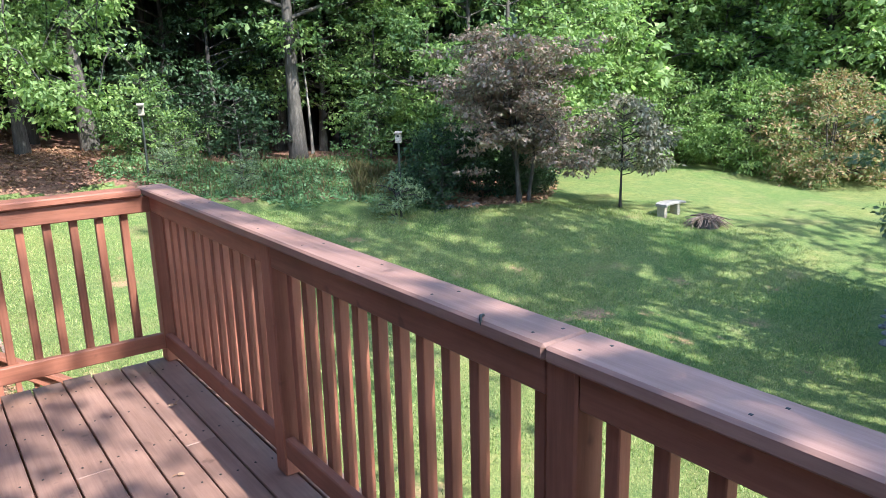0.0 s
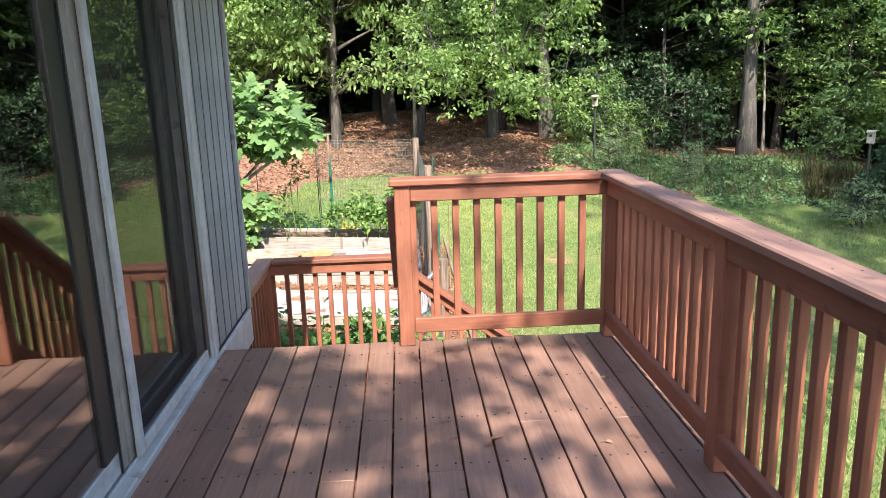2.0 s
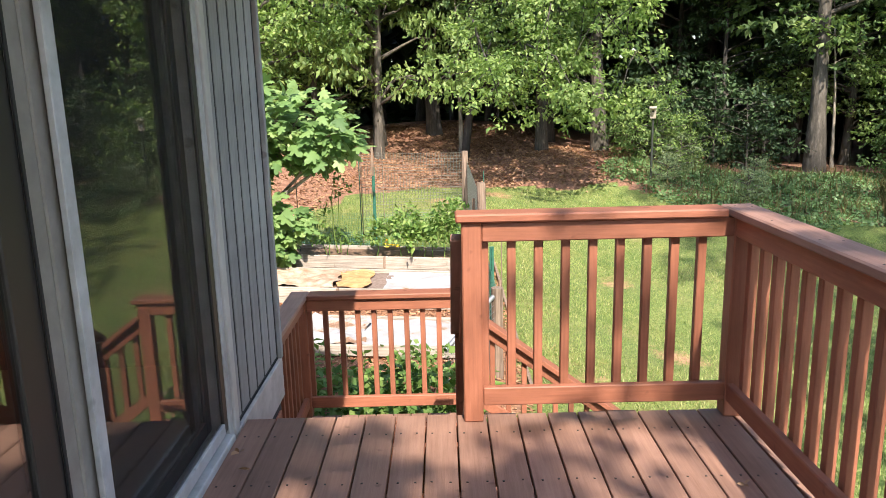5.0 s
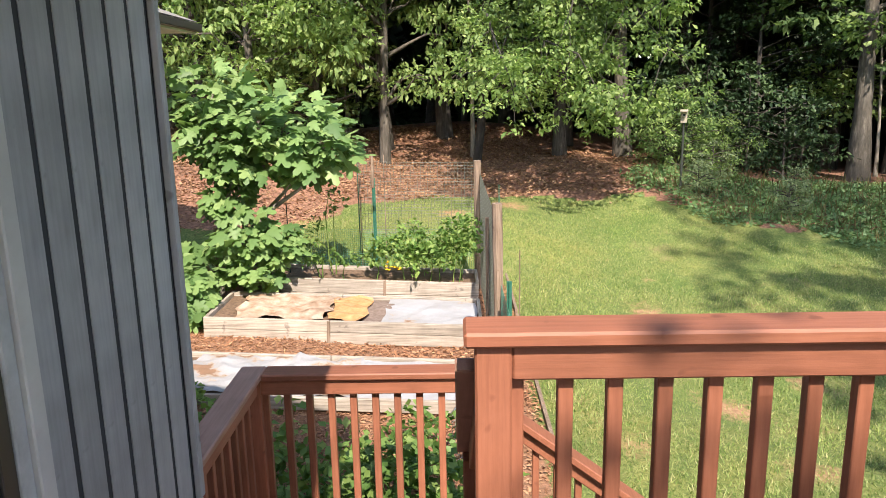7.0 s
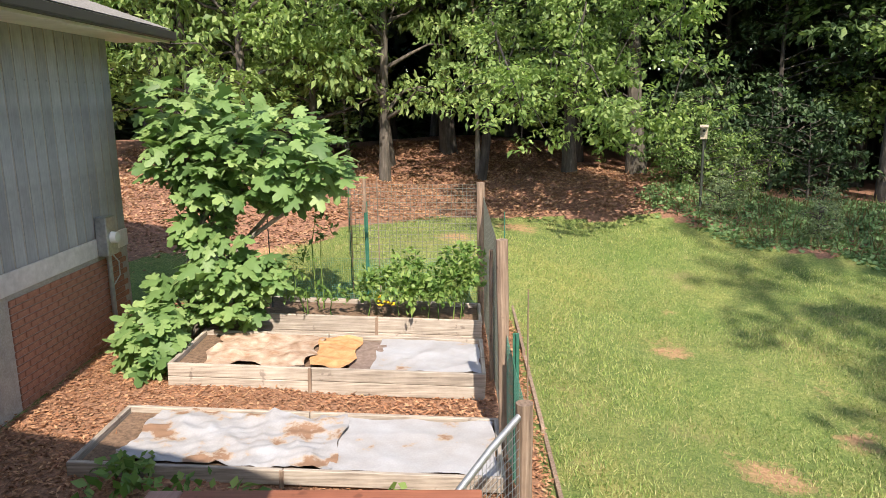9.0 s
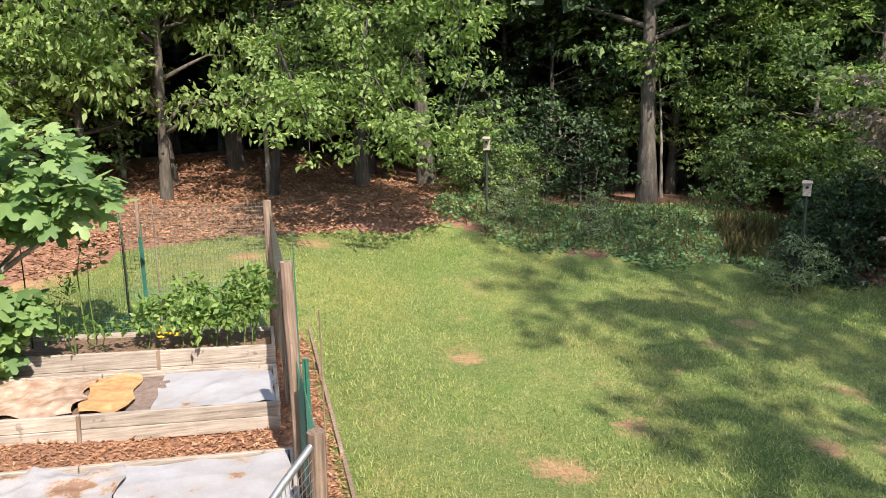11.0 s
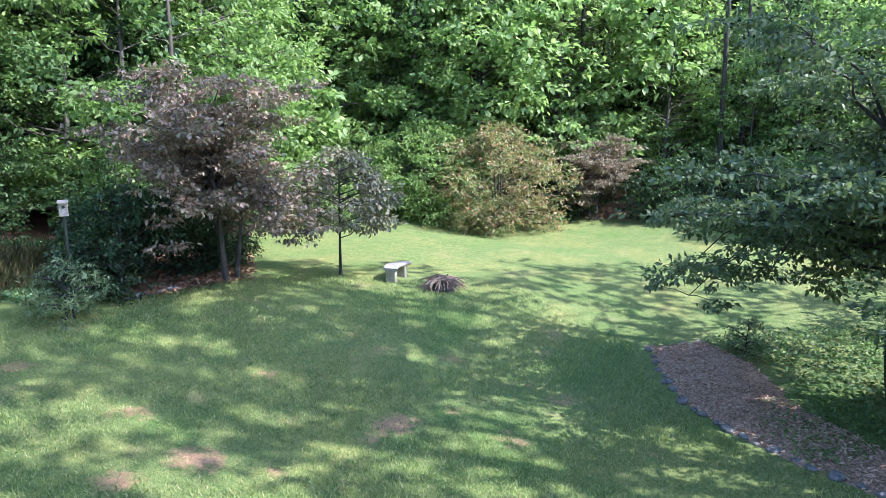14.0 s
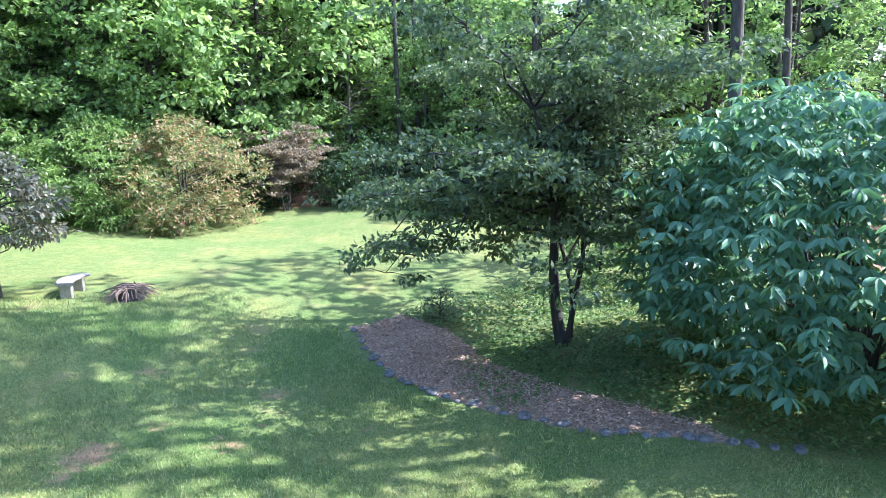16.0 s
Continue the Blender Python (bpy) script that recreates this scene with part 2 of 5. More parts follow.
CHIP_GREY = leaf_material("grey_mulch_chip", [(0.3, 0.18, 0.12), (0.52, 0.345, 0.24), (0.66, 0.48, 0.35)], 0.0, 0.85, 0.4)
STRAW = leaf_material("dry_grass", [(0.16, 0.14, 0.06), (0.25, 0.2, 0.1), (0.12, 0.15, 0.05)], 0.2, 0.6)
BLADE = leaf_material("grass_blade", [(0.11, 0.18, 0.05), (0.215, 0.295, 0.088), (0.34, 0.39, 0.145), (0.48, 0.44, 0.235)], 0.28, 0.6, 0.5)


def bark_material(name, c0, c1, c2):
    m, nt, b = material(name, c1, 0.9)
    g, gf = noise_ramp(nt, 14.0, [(0.3, c0), (0.55, c1), (0.75, c2)], (1, 1, 0.18), 6.0, 0.7)
    p, pf = noise_ramp(nt, 1.5, [(0.4, (0.7, 0.72, 0.7)), (0.65, (1.2, 1.18, 1.1))])
    nt.links.new(blend(nt, "MULTIPLY", 0.7, g, p), b.inputs["Base Color"])
    bump(nt, b, gf, 0.8, 0.03)
    return m


BARK = bark_material("grey_bark", (0.035, 0.03, 0.025), (0.1, 0.085, 0.072), (0.22, 0.195, 0.17))
BARK_DARK = bark_material("dark_bark", (0.025, 0.022, 0.02), (0.065, 0.055, 0.05), (0.13, 0.115, 0.1))
STICKS = bark_material("dead_sticks", (0.12, 0.08, 0.06), (0.27, 0.19, 0.15), (0.42, 0.32, 0.26))
BARK_PALE = bark_material("pale_bark", (0.14, 0.12, 0.1), (0.32, 0.28, 0.24), (0.48, 0.44, 0.39))


CONCRETE = simple_noise("pale_concrete", (0.3, 0.26, 0.2), (0.44, 0.39, 0.31), 30)
OLD_CONCRETE = simple_noise("weathered_concrete", (0.26, 0.235, 0.21), (0.4, 0.365, 0.33), 22)
STONE = simple_noise("border_stone", (0.1, 0.095, 0.09), (0.26, 0.245, 0.225), 18, 0.9, 0.01)
BRICK = simple_noise("red_brick", (0.3, 0.12, 0.075), (0.42, 0.2, 0.13), 40, 0.85, 0.003)
MORTAR = simple_noise("mortar", (0.35, 0.31, 0.27), (0.45, 0.41, 0.37), 50)
FOUNDATION = simple_noise("painted_foundation", (0.55, 0.5, 0.47), (0.68, 0.63, 0.6), 12)
SHINGLE = simple_noise("grey_shingle", (0.16, 0.15, 0.14), (0.3, 0.28, 0.26), 60, 0.9)
GUTTER, _, _ = material("dark_gutter", (0.06, 0.055, 0.05), 0.5)
SOIL = simple_noise("garden_soil", (0.11, 0.07, 0.045), (0.24, 0.15, 0.1), 25, 0.95, 0.02)
GALV = simple_noise("galvanised_steel", (0.34, 0.35, 0.36), (0.46, 0.47, 0.48), 20, 0.4, 0.001, 0.7)
GREEN_METAL = simple_noise("green_post_paint", (0.02, 0.11, 0.075), (0.035, 0.17, 0.12), 20, 0.5, 0.001)
GREEN_NET, _, _ = material("green_plastic_net", (0.1, 0.27, 0.2), 0.6)
WIRE, _, _ = material("dull_wire", (0.22, 0.23, 0.2), 0.5, 0.6)
BLACK_POLE, _, _ = material("black_pole", (0.03, 0.035, 0.03), 0.5)
DIAL, _, _ = material("pale_dial", (0.7, 0.7, 0.68), 0.25)
YELLOW, _, _ = material("yellow_petal", (0.75, 0.5, 0.03), 0.6)


def fabric_material(name, stain):
    """Woven sheet; stain: how much of it soil has darkened."""
    m, nt, b = material(name, (0.7, 0.7, 0.7), 0.75)
    g, gf = noise_ramp(nt, 2.2, [(stain, (0.24, 0.14, 0.09)), (stain + 0.03, (0.36, 0.29, 0.24)), (stain + 0.06, (0.32, 0.31, 0.32)), (0.75, (0.39, 0.4, 0.44))], detail=7.0)
    f, ff = noise_ramp(nt, 60, [(0.3, (0.85, 0.85, 0.85)), (0.7, (1.05, 1.05, 1.05))])
    nt.links.new(blend(nt, "MULTIPLY", 0.7, g, f), b.inputs["Base Color"])
    bump(nt, b, ff, 0.4, 0.004)
    return m


FABRIC = fabric_material("white_fabric", 0.33)
FABRIC_TORN = fabric_material("torn_white_fabric", 0.42)
FABRIC_TAN = simple_noise("tan_cloth", (0.42, 0.2, 0.08), (0.58, 0.34, 0.17), 9, 0.85, 0.01)
FABRIC_BROWN = simple_noise("brown_cloth", (0.17, 0.12, 0.1), (0.27, 0.2, 0.17), 14, 0.9, 0.01)
FABRIC_CREAM = simple_noise("cream_cloth", (0.3, 0.18, 0.115), (0.52, 0.41, 0.33), 7, 0.85, 0.015)


def ground_material():
    """Mown lawn with thin patches; leaf litter, mulch and soil where their masks say."""
    m, nt, b = material("ground", (0.12, 0.18, 0.05), 0.9)
    tc = nt.nodes.new("ShaderNodeTexCoord")
    v = tc.outputs["Object"]
    g1, f1 = noise_ramp(nt, 28, [(0.32, (0.044, 0.07, 0.017)), (0.5, (0.134, 0.168, 0.045)), (0.68, (0.25, 0.265, 0.1))], detail=8.0, rough=0.75, vec=v)
    g2, f2 = noise_ramp(nt, 0.55, [(0.32, (0.7, 0.9, 0.66)), (0.5, (1.0, 1.0, 1.0)), (0.68, (1.3, 1.1, 1.05))], detail=4.0, vec=v)
    col = blend(nt, "MULTIPLY", 0.9, g1, g2)
    g3, f3 = noise_ramp(nt, 4.5, [(0.35, (0.66, 0.8, 0.62)), (0.62, (1.22, 1.15, 1.1))], detail=6.0, rough=0.7, vec=v)
    col = blend(nt, "MULTIPLY", 0.85, col, g3)
    dry, fd = noise_ramp(nt, 1.1, [(0.6, (0, 0, 0)), (0.72, (0.55, 0.55, 0.55))], detail=6.0, vec=v)
    col = blend(nt, "MIX", dry, col, (0.26, 0.21, 0.1))
    for name, c0, c1, sc in (("clay", (0.27, 0.15, 0.078), (0.45, 0.27, 0.15), 22), ("litter", (0.13, 0.062, 0.04), (0.33, 0.17, 0.11), 16),
                             ("mulch", (0.17, 0.085, 0.05), (0.38, 0.2, 0.12), 26), ("greymulch", (0.21, 0.125, 0.085), (0.47, 0.32, 0.23), 24)):
        at = nt.nodes.new("ShaderNodeAttribute")
        at.attribute_name = name
        c, f = noise_ramp(nt, sc, [(0.35, c0), (0.65, c1)], detail=6.0, vec=v)
        e, ef = noise_ramp(nt, 7, [(0.3, (0, 0, 0)), (0.7, (1, 1, 1))], detail=5.0, vec=v)
        mr = nt.nodes.new("ShaderNodeMath")
        mr.operation = "ADD"
        sub = nt.nodes.new("ShaderNodeMath")
        sub.operation = "MULTIPLY_ADD"
        sub.inputs[1].default_value, sub.inputs[2].default_value = 0.7, -0.35
        nt.links.new(ef, sub.inputs[0])
        nt.links.new(at.outputs["Fac"], mr.inputs[0])
        nt.links.new(sub.outputs[0], mr.inputs[1])
        st = nt.nodes.new("ShaderNodeMapRange")
        st.inputs[1].default_value, st.inputs[2].default_value = 0.38, 0.62
        nt.links.new(mr.outputs[0], st.inputs[0])
        col = blend(nt, "MIX", st.outputs[0], col, c)
    nt.links.new(col, b.inputs["Base Color"])
    bump(nt, b, f1, 0.7, 0.03)
    return m


GROUND = ground_material()

# ---- ground ----
CTRL = np.array([(-2.1, 6.85, -1.41), (1.35, 6.85, -1.57), (1.4, 9.2, -1.5), (-2.2, 6.1, -1.4), (1.45, 6.1, -1.6), (1.5, 4.5, -1.65), (4.05, 9.3, -1.95),
                 (4.4, 6.5, -2.25), (0.85, 12.7, -0.8), (5.6, 17.8, -0.26), (11.1, 16.5, -0.85), (14.4, 10, -1.83), (16.85, 8.8, -2.13), (17, 6.2, -2.3),
                 (10.8, 4.3, -2.7), (14.1, 3.3, -2.85), (11, 0.3, -2.95), (13.5, 0.5, -3.0), (14.5, -2.5, -2.95), (23.7, 13.9, -2.1), (27, 6.5, -2.6),
                 (0, 2, -1.5), (-3.3, 7.5, -1.3), (3, 1.5, -2.0), (5.5, -1, -2.6), (-4, 16, 0.1), (-10, 22, 0.6), (1, 24, 0.4),
                 (10, -6, -2.9), (0, -6, -1.7)])


def ground_z(x, y):
    """Height of the ground: a smooth blend of its known heights."""
    x, y = np.asarray(x, float), np.asarray(y, float)
    d = (x[..., None] - CTRL[:, 0]) ** 2 + (y[..., None] - CTRL[:, 1]) ** 2 + 1.5
    w = 1 / d ** 1.6
    return (w * CTRL[:, 2]).sum(-1) / w.sum(-1)


def gz(x, y):
    return float(ground_z(x, y))


def inside(poly, x, y):
    hit = np.zeros(x.shape, bool)
    for (ax, ay), (bx, by) in zip(poly, poly[1:] + poly[:1]):
        c = ((ay > y) != (by > y)) & (x < (bx - ax) * (y - ay) / (by - ay + 1e-12) + ax)
        hit ^= c
    return hit


LAWN = [(-9, 9.0), (-4.5, 11.6), (-2.2, 12.4), (-0.4, 14.2), (1.5, 15.0), (5, 14.7), (7.5, 13.2), (10.2, 12.2), (11.9, 12.4), (12.9, 11.0), (14.4, 10.2), (16, 11.6), (18, 14.0), (23.5, 16),
        (28.5, 14), (31.8, 7), (31.5, 1.9), (28, -6), (22, -9), (10.3, -9), (7, -9), (-9, -9)]
MULCH_BED = [(16, 1.5), (16.7, 0.5), (15.9, -0.35), (14.1, -1.05), (12.9, -2.0), (12.1, -2.8), (11.3, -3.6), (10.55, -3.9), (10.8, -3.2), (11.1, -2.2), (12.0, -0.95), (13.0, 0.05), (13.85, 0.67), (15.1, 1.2)]
IVY_BED = [(4.9, 14.95), (6.2, 13.9), (7.4, 13.0), (10.1, 12.0), (11.6, 12.2), (13.4, 11.8), (14.3, 14.6), (11.5, 15.9), (8.5, 16.3), (6, 16.4)]
GARDEN = [(-3.3, 2.0), (1.86, 3.6), (1.9, 8.9), (1.7, 10.0), (-3.3, 9.9)]


def clay_mask(x, y):
    """Bare clay: a few large patches and many small thin spots in the lawn."""
    r = np.random.default_rng(14)
    spots = [(4.0, 9.1, 0.42, 0.66), (4.15, 6.1, 0.6, 0.68), (1.0, 12.6, 0.55, 0.66), (10.7, 4.3, 0.55, 0.66), (8.2, 5.6, 0.6, 0.66), (-2.6, 12.6, 1.2, 0.7), (2.2, 13.8, 0.65, 0.66), (7.2, 5.8, 0.42, 0.64), (5.4, 6.9, 0.4, 0.62)]
    spots += [(r.uniform(2.5, 16), r.uniform(0.5, 12), r.uniform(0.2, 0.55), r.uniform(0.38, 0.56)) for _ in range(46)]
    clay = np.zeros(len(x))
    for cx, cy, q, h in spots:
        clay = np.maximum(clay, h * np.exp(-((x - cx) ** 2 + (y - cy) ** 2) / q ** 2))
    return clay


def build_ground():
    ax = np.concatenate([[-600, -200, -80, -50, -35, -25, -18, -12], np.arange(-8, 30.01, 0.22), [33, 38, 46, 60, 90, 200, 600]])
    ay = np.concatenate([[-600, -200, -80, -45, -28, -18, -12], np.arange(-8, 21.01, 0.22), [23, 26, 30, 38, 50, 80, 200, 600]])
    X, Y = np.meshgrid(ax, ay, indexing="ij")
    Z = ground_z(X, Y) + 0.02 * np.sin(X * 1.3 + 0.6 * Y) * np.cos(Y * 1.1)
    n, k = len(ax), len(ay)
    i, j = np.meshgrid(np.arange(n - 1), np.arange(k - 1), indexing="ij")
    a = (i * k + j).ravel()
    me = np_mesh("ground", np.stack([X, Y, Z], -1).reshape(-1, 3), np.stack([a, a + k, a + k + 1, a + 1], -1), GROUND, True)
    x, y = X.ravel(), Y.ravel()
    jx, jy = x + 0.25 * np.sin(y * 3.1) * np.cos(x * 2.3), y + 0.25 * np.sin(x * 2.7) * np.cos(y * 1.9)
    lawn, mul, gar = inside(LAWN, jx, jy), inside(MULCH_BED, x, y), inside(GARDEN, x, y)
    clay = clay_mask(x, y)
    for nm, val in (("litter", (~lawn & ~mul).astype(float)), ("mulch", gar.astype(float)), ("greymulch", mul.astype(float)), ("clay", clay)):
        at = me.attributes.new(nm, "FLOAT", "POINT")
        at.data.foreach_set("value", val.astype(np.float32))
    structure("ground", me, GROUND, "mown lawn with bare clay patches and leaf-covered woodland floor", "ground")


build_ground()

# ---- house shell ----
WALL_TOP = 2.62
DOOR_A, DOOR_B, DOOR_H = -2.46, -0.10, 2.08


def plank_strip(parent, x, y0, y1, z0, z1, step=0.1, face=1, along="y"):
    """Vertical siding planks, proud of their dark backing, one object each."""
    n = max(1, round((y1 - y0) / step))
    w = (y1 - y0) / n
    me = None
    for k in range(n):
        if me is None:
            b = solid(((-0.0138, 0.0145, 0), (-0.0095, w - 0.0145, z1 - z0), 0.001))
            me = finish("siding_plank", b, SIDING)
        ob = new("siding_plank", me)
        ob.parent = parent
        if along == "y":
            ob.matrix_world = pose(x, y0 + k * w, z0)
        else:
            ob.matrix_world = pose(y0 + k * w + w, x, z0, 0, 0, 90)


def brick_field(parent, x, y0, y1, z0, z1):
    me = finish("brick", solid(((-0.008, 0, 0), (0.012, 0.2, 0.064), 0.004)), BRICK)
    half = finish("brick", solid(((-0.008, 0, 0), (0.012, 0.095, 0.064), 0.004)), BRICK)
    r, z = 0, z0
    while z + 0.064 < z1:
        y = y0
        if r % 2:
            ob = new("brick", half)
            ob.parent, ob.matrix_world = parent, pose(x, y, z)
            y += 0.105
        while y + 0.2 <= y1 + 0.01:
            ob = new("brick", me)
            ob.parent, ob.matrix_world = parent, pose(x, y, z)
            y += 0.21
        z += 0.075
        r += 1


wall_deck = structure("wall_deck_side", solid(((-0.16, -9, -1.9), (-0.014, DOOR_A, WALL_TOP), 0.002), ((-0.16, DOOR_A, DOOR_H), (-0.014, DOOR_B, WALL_TOP), 0.002),
                      ((-0.16, DOOR_B, -1.9), (-0.014, 0.925, WALL_TOP), 0.002), ((-0.16, DOOR_A, -1.9), (-0.014, DOOR_B, -0.02), 0.002)), GROOVE,
                      "grey vertical board siding with dark grooves on the house wall", "wall")
wall_jog = structure("wall_jog", solid(((-3.46, 0.77, -1.9), (-0.16, 0.925, WALL_TOP), 0.002)), GROOVE, "grey siding on the short return wall", "wall")
wall_far = structure("wall_far", solid(((-3.46, 0.927, -1.9), (-3.315, 8.8, WALL_TOP), 0.002)), MORTAR, "house wall with grey siding above red brick", "wall")
structure("wall_end", solid(((-9.5, 8.65, -1.9), (-3.46, 8.8, WALL_TOP), 0.002)), SIDING, "plain end wall of the house", "wall")
structure("wall_back", solid(((-9.65, -9, -1.9), (-9.5, 8.8, WALL_TOP), 0.002)), SIDING, "plain back wall of the house", "wall")
structure("wall_near_end", solid(((-9.5, -9.15, -1.9), (-0.014, -9, WALL_TOP), 0.002)), SIDING, "plain near end wall of the house", "wall")
structure("wall_inside", solid(((-4.2, -8.9, 0), (-4.1, 0.75, 2.45), 0.002)), ROOM, "plain room wall behind the glass", "wall")
structure("floor_inside", solid(((-9.4, -8.95, -0.12), (-0.17, 0.78, 0.0), 0.002)), ROOM, "plain room floor behind the glass", "floor")
structure("ceiling", solid(((-9.4, -8.95, 2.46), (-0.17, 0.78, 2.56), 0.002)), ROOM, "plain room ceiling", "ceiling")
structure("trim_corner", solid(((-0.012, 0.905, -0.02), (0.016, 0.945, WALL_TOP), 0.004), ((-0.09, 0.927, -0.02), (-0.012, 0.945, WALL_TOP), 0.003)), SIDING, "grey corner board of the siding", "trim")
structure("trim_skirt", solid(((-0.012, -0.02, -0.26), (0.012, 0.93, -0.022), 0.004)), FOUNDATION, "pale skirt board under the siding", "trim")
brick_field(wall_deck, -0.012, 0.05, 0.92, -1.6, -0.27)
structure("trim_skirt_far", solid(((-3.313, 0.97, -0.2), (-3.29, 8.8, 0.02), 0.004)), FOUNDATION, "pale skirt board above the brick", "trim")
brick_field(wall_far, -3.312, 6.2, 8.8, -1.45, -0.21)


def roof(name, eave_x, eave_z, y0, y1, depth, pitch, label):
    """Sloping roof deck with overlapping shingle courses, fascia board and gutter."""
    top = Matrix.Translation((eave_x, 0, eave_z)) @ Matrix.Rotation(radians(pitch), 4, "Y")
    ob = structure(name, solid(((-depth, y0, 0), (0, y1, 0.04), 0.003, top)), WHITE, label, "roof")
    r = np.random.default_rng(3)
    bx = []
    for c in range(int(depth / 0.14)):
        y = y0 - 0.02
        while y < y1:
            w = r.uniform(0.25, 0.4)
            tilt = Matrix.Translation((-c * 0.14 + 0.02, 0, 0.046 + r.uniform(0, 0.003))) @ Matrix.Rotation(radians(2.2), 4, "Y")
            if c < 8:
                bx.append(((-0.2, y, 0), (0, min(y + w, y1 + 0.02) - 0.004, 0.008), 0.002, top @ tilt))
            y += w
        if c >= 8:
            bx.append(((-0.2, y0 - 0.02, 0), (0, y1 + 0.02, 0.008), 0.002, top @ Matrix.Translation((-c * 0.14 + 0.02, 0, 0.046))))
    tagged(part("shingle_courses", solid(*bx), SHINGLE, ob, "grey asphalt shingles in courses"), kind="stuff")
    part("fascia", solid(((eave_x - 0.02, y0, eave_z - 0.13), (eave_x + 0.01, y1, eave_z + 0.02), 0.003)), WHITE, ob)
    part("soffit", solid(((eave_x - 0.7, y0, eave_z - 0.11), (eave_x - 0.025, y1, eave_z - 0.09), 0.002)), WHITE, ob)
    part("gutter", solid(((eave_x + 0.012, y0, eave_z - 0.10), (eave_x + 0.10, y1, eave_z - 0.085), 0.003), ((eave_x + 0.09, y0, eave_z - 0.085), (eave_x + 0.105, y1, eave_z + 0.01), 0.003)), GUTTER, ob, "dark metal gutter")


roof("roof_deck_side", 0.58, 2.52, -9.4, 1.02, 9.0, 20, "shingled roof whose eave overhangs the deck door")
roof("roof_far", -2.72, 2.52, 1.40, 9.35, 6.5, 20, "grey shingled roof with a dark gutter")

# ---- sliding door ----
door = structure("door_1", solid(((-0.15, DOOR_A, 0.0), (0.012, DOOR_A + 0.05, DOOR_H), 0.004), ((-0.15, DOOR_B - 0.05, 0.0), (0.012, DOOR_B, DOOR_H), 0.004),
                 ((-0.15, DOOR_A + 0.05, DOOR_H - 0.05), (0.012, DOOR_B - 0.05, DOOR_H), 0.004)), ALU, "sliding glass patio door with pale frame and insect screen", "door")
part("door_sill", solid(((-0.15, DOOR_A + 0.05, -0.018), (0.035, DOOR_B - 0.05, 0.028), 0.006), ((-0.02, DOOR_A + 0.05, 0.028), (-0.012, DOOR_B - 0.05, 0.045), 0.002),
                       ((-0.06, DOOR_A + 0.05, 0.028), (-0.052, DOOR_B - 0.05, 0.045), 0.002)), ALU, door, "worn pale metal door sill")


def sash(name, x0, x1, y0, y1, w, mat, glass_x, label):
    fr = part(name, solid(((x0, y0, 0.046), (x1, y0 + w, DOOR_H - 0.052), 0.004), ((x0, y1 - w, 0.046), (x1, y1, DOOR_H - 0.052), 0.004),
                          ((x0, y0 + w, 0.046), (x1, y1 - w, 0.046 + w * 1.1), 0.004), ((x0, y0 + w, DOOR_H - 0.052 - w), (x1, y1 - w, DOOR_H - 0.052), 0.004)), mat, door, label)
    for gx in glass_x:
        g = part("pane", solid(((gx, y0 + w - 0.01, 0.05 + w), (gx + 0.004, y1 - w + 0.01, DOOR_H - 0.05 - w), 0.0005)), GLASS, fr, "clear glass pane reflecting the garden")
        g.visible_shadow = False
    return fr


sash("fixed_sash", -0.105, -0.068, -1.36, DOOR_B - 0.052, 0.06, BRONZE, (-0.088, -0.080), "fixed glass sash in dark bronze")
slider = sash("sliding_sash", -0.062, -0.028, DOOR_A + 0.052, -1.41, 0.085, ALU, (-0.05, -0.04), "sliding glass sash")
part("meeting_stile", solid(((-0.064, -1.535, 0.14), (-0.025, -1.412, DOOR_H - 0.14), 0.004)), BRONZE, slider, "dark bronze stile with a groove")
part("interlock_stile", solid(((-0.062, -1.408, 0.046), (-0.022, -1.345, DOOR_H - 0.052), 0.005), ((-0.058, -1.345, 0.046), (-0.026, -1.335, DOOR_H - 0.052), 0.002), ((-0.062, -1.335, 0.046), (-0.02, -1.262, DOOR_H - 0.052), 0.005)), TAUPE, slider, "taupe interlocking stile")
part("seal", solid(((-0.022, -1.42, 0.05), (-0.016, -1.408, DOOR_H - 0.06), 0.001), ((-0.018, -1.262, 0.05), (-0.012, -1.25, DOOR_H - 0.06), 0.001)), RUBBER, door, "black rubber seal")
scr = part("screen_frame", solid(((-0.010, -1.29, 0.046), (0.010, -1.235, DOOR_H - 0.052), 0.003),
                           ((-0.010, -1.235, 0.046), (0.010, DOOR_B - 0.105, 0.1), 0.003), ((-0.010, -1.235, DOOR_H - 0.106), (0.010, DOOR_B - 0.105, DOOR_H - 0.052), 0.003)), ALU, door, "slim screen frame")
part("screen_stile", solid(((-0.010, DOOR_B - 0.105, 0.046), (0.006, DOOR_B - 0.052, DOOR_H - 0.052), 0.003)), BRONZE, door, "dark bronze screen stile")
part("screen_mesh", solid(((-0.002, -1.24, 0.095), (0.0, DOOR_B - 0.1, DOOR_H - 0.1), 0.0003)), SCREEN, scr, "dark insect mesh")
structure("trim_door", solid(((-0.012, DOOR_A - 0.12, -0.01), (0.026, DOOR_A - 0.002, DOOR_H + 0.1), 0.004),
                        ((-0.012, DOOR_A - 0.002, DOOR_H + 0.002), (0.026, DOOR_B + 0.002, DOOR_H + 0.1), 0.004)), WHITE, "white painted casing round the patio door", "trim")
structure("trim_door_side", solid(((-0.012, DOOR_B + 0.003, -0.01), (0.024, DOOR_B + 0.065, DOOR_H + 0.1), 0.004)), TRIM_GREY, "pale grey painted casing between door and siding", "trim")


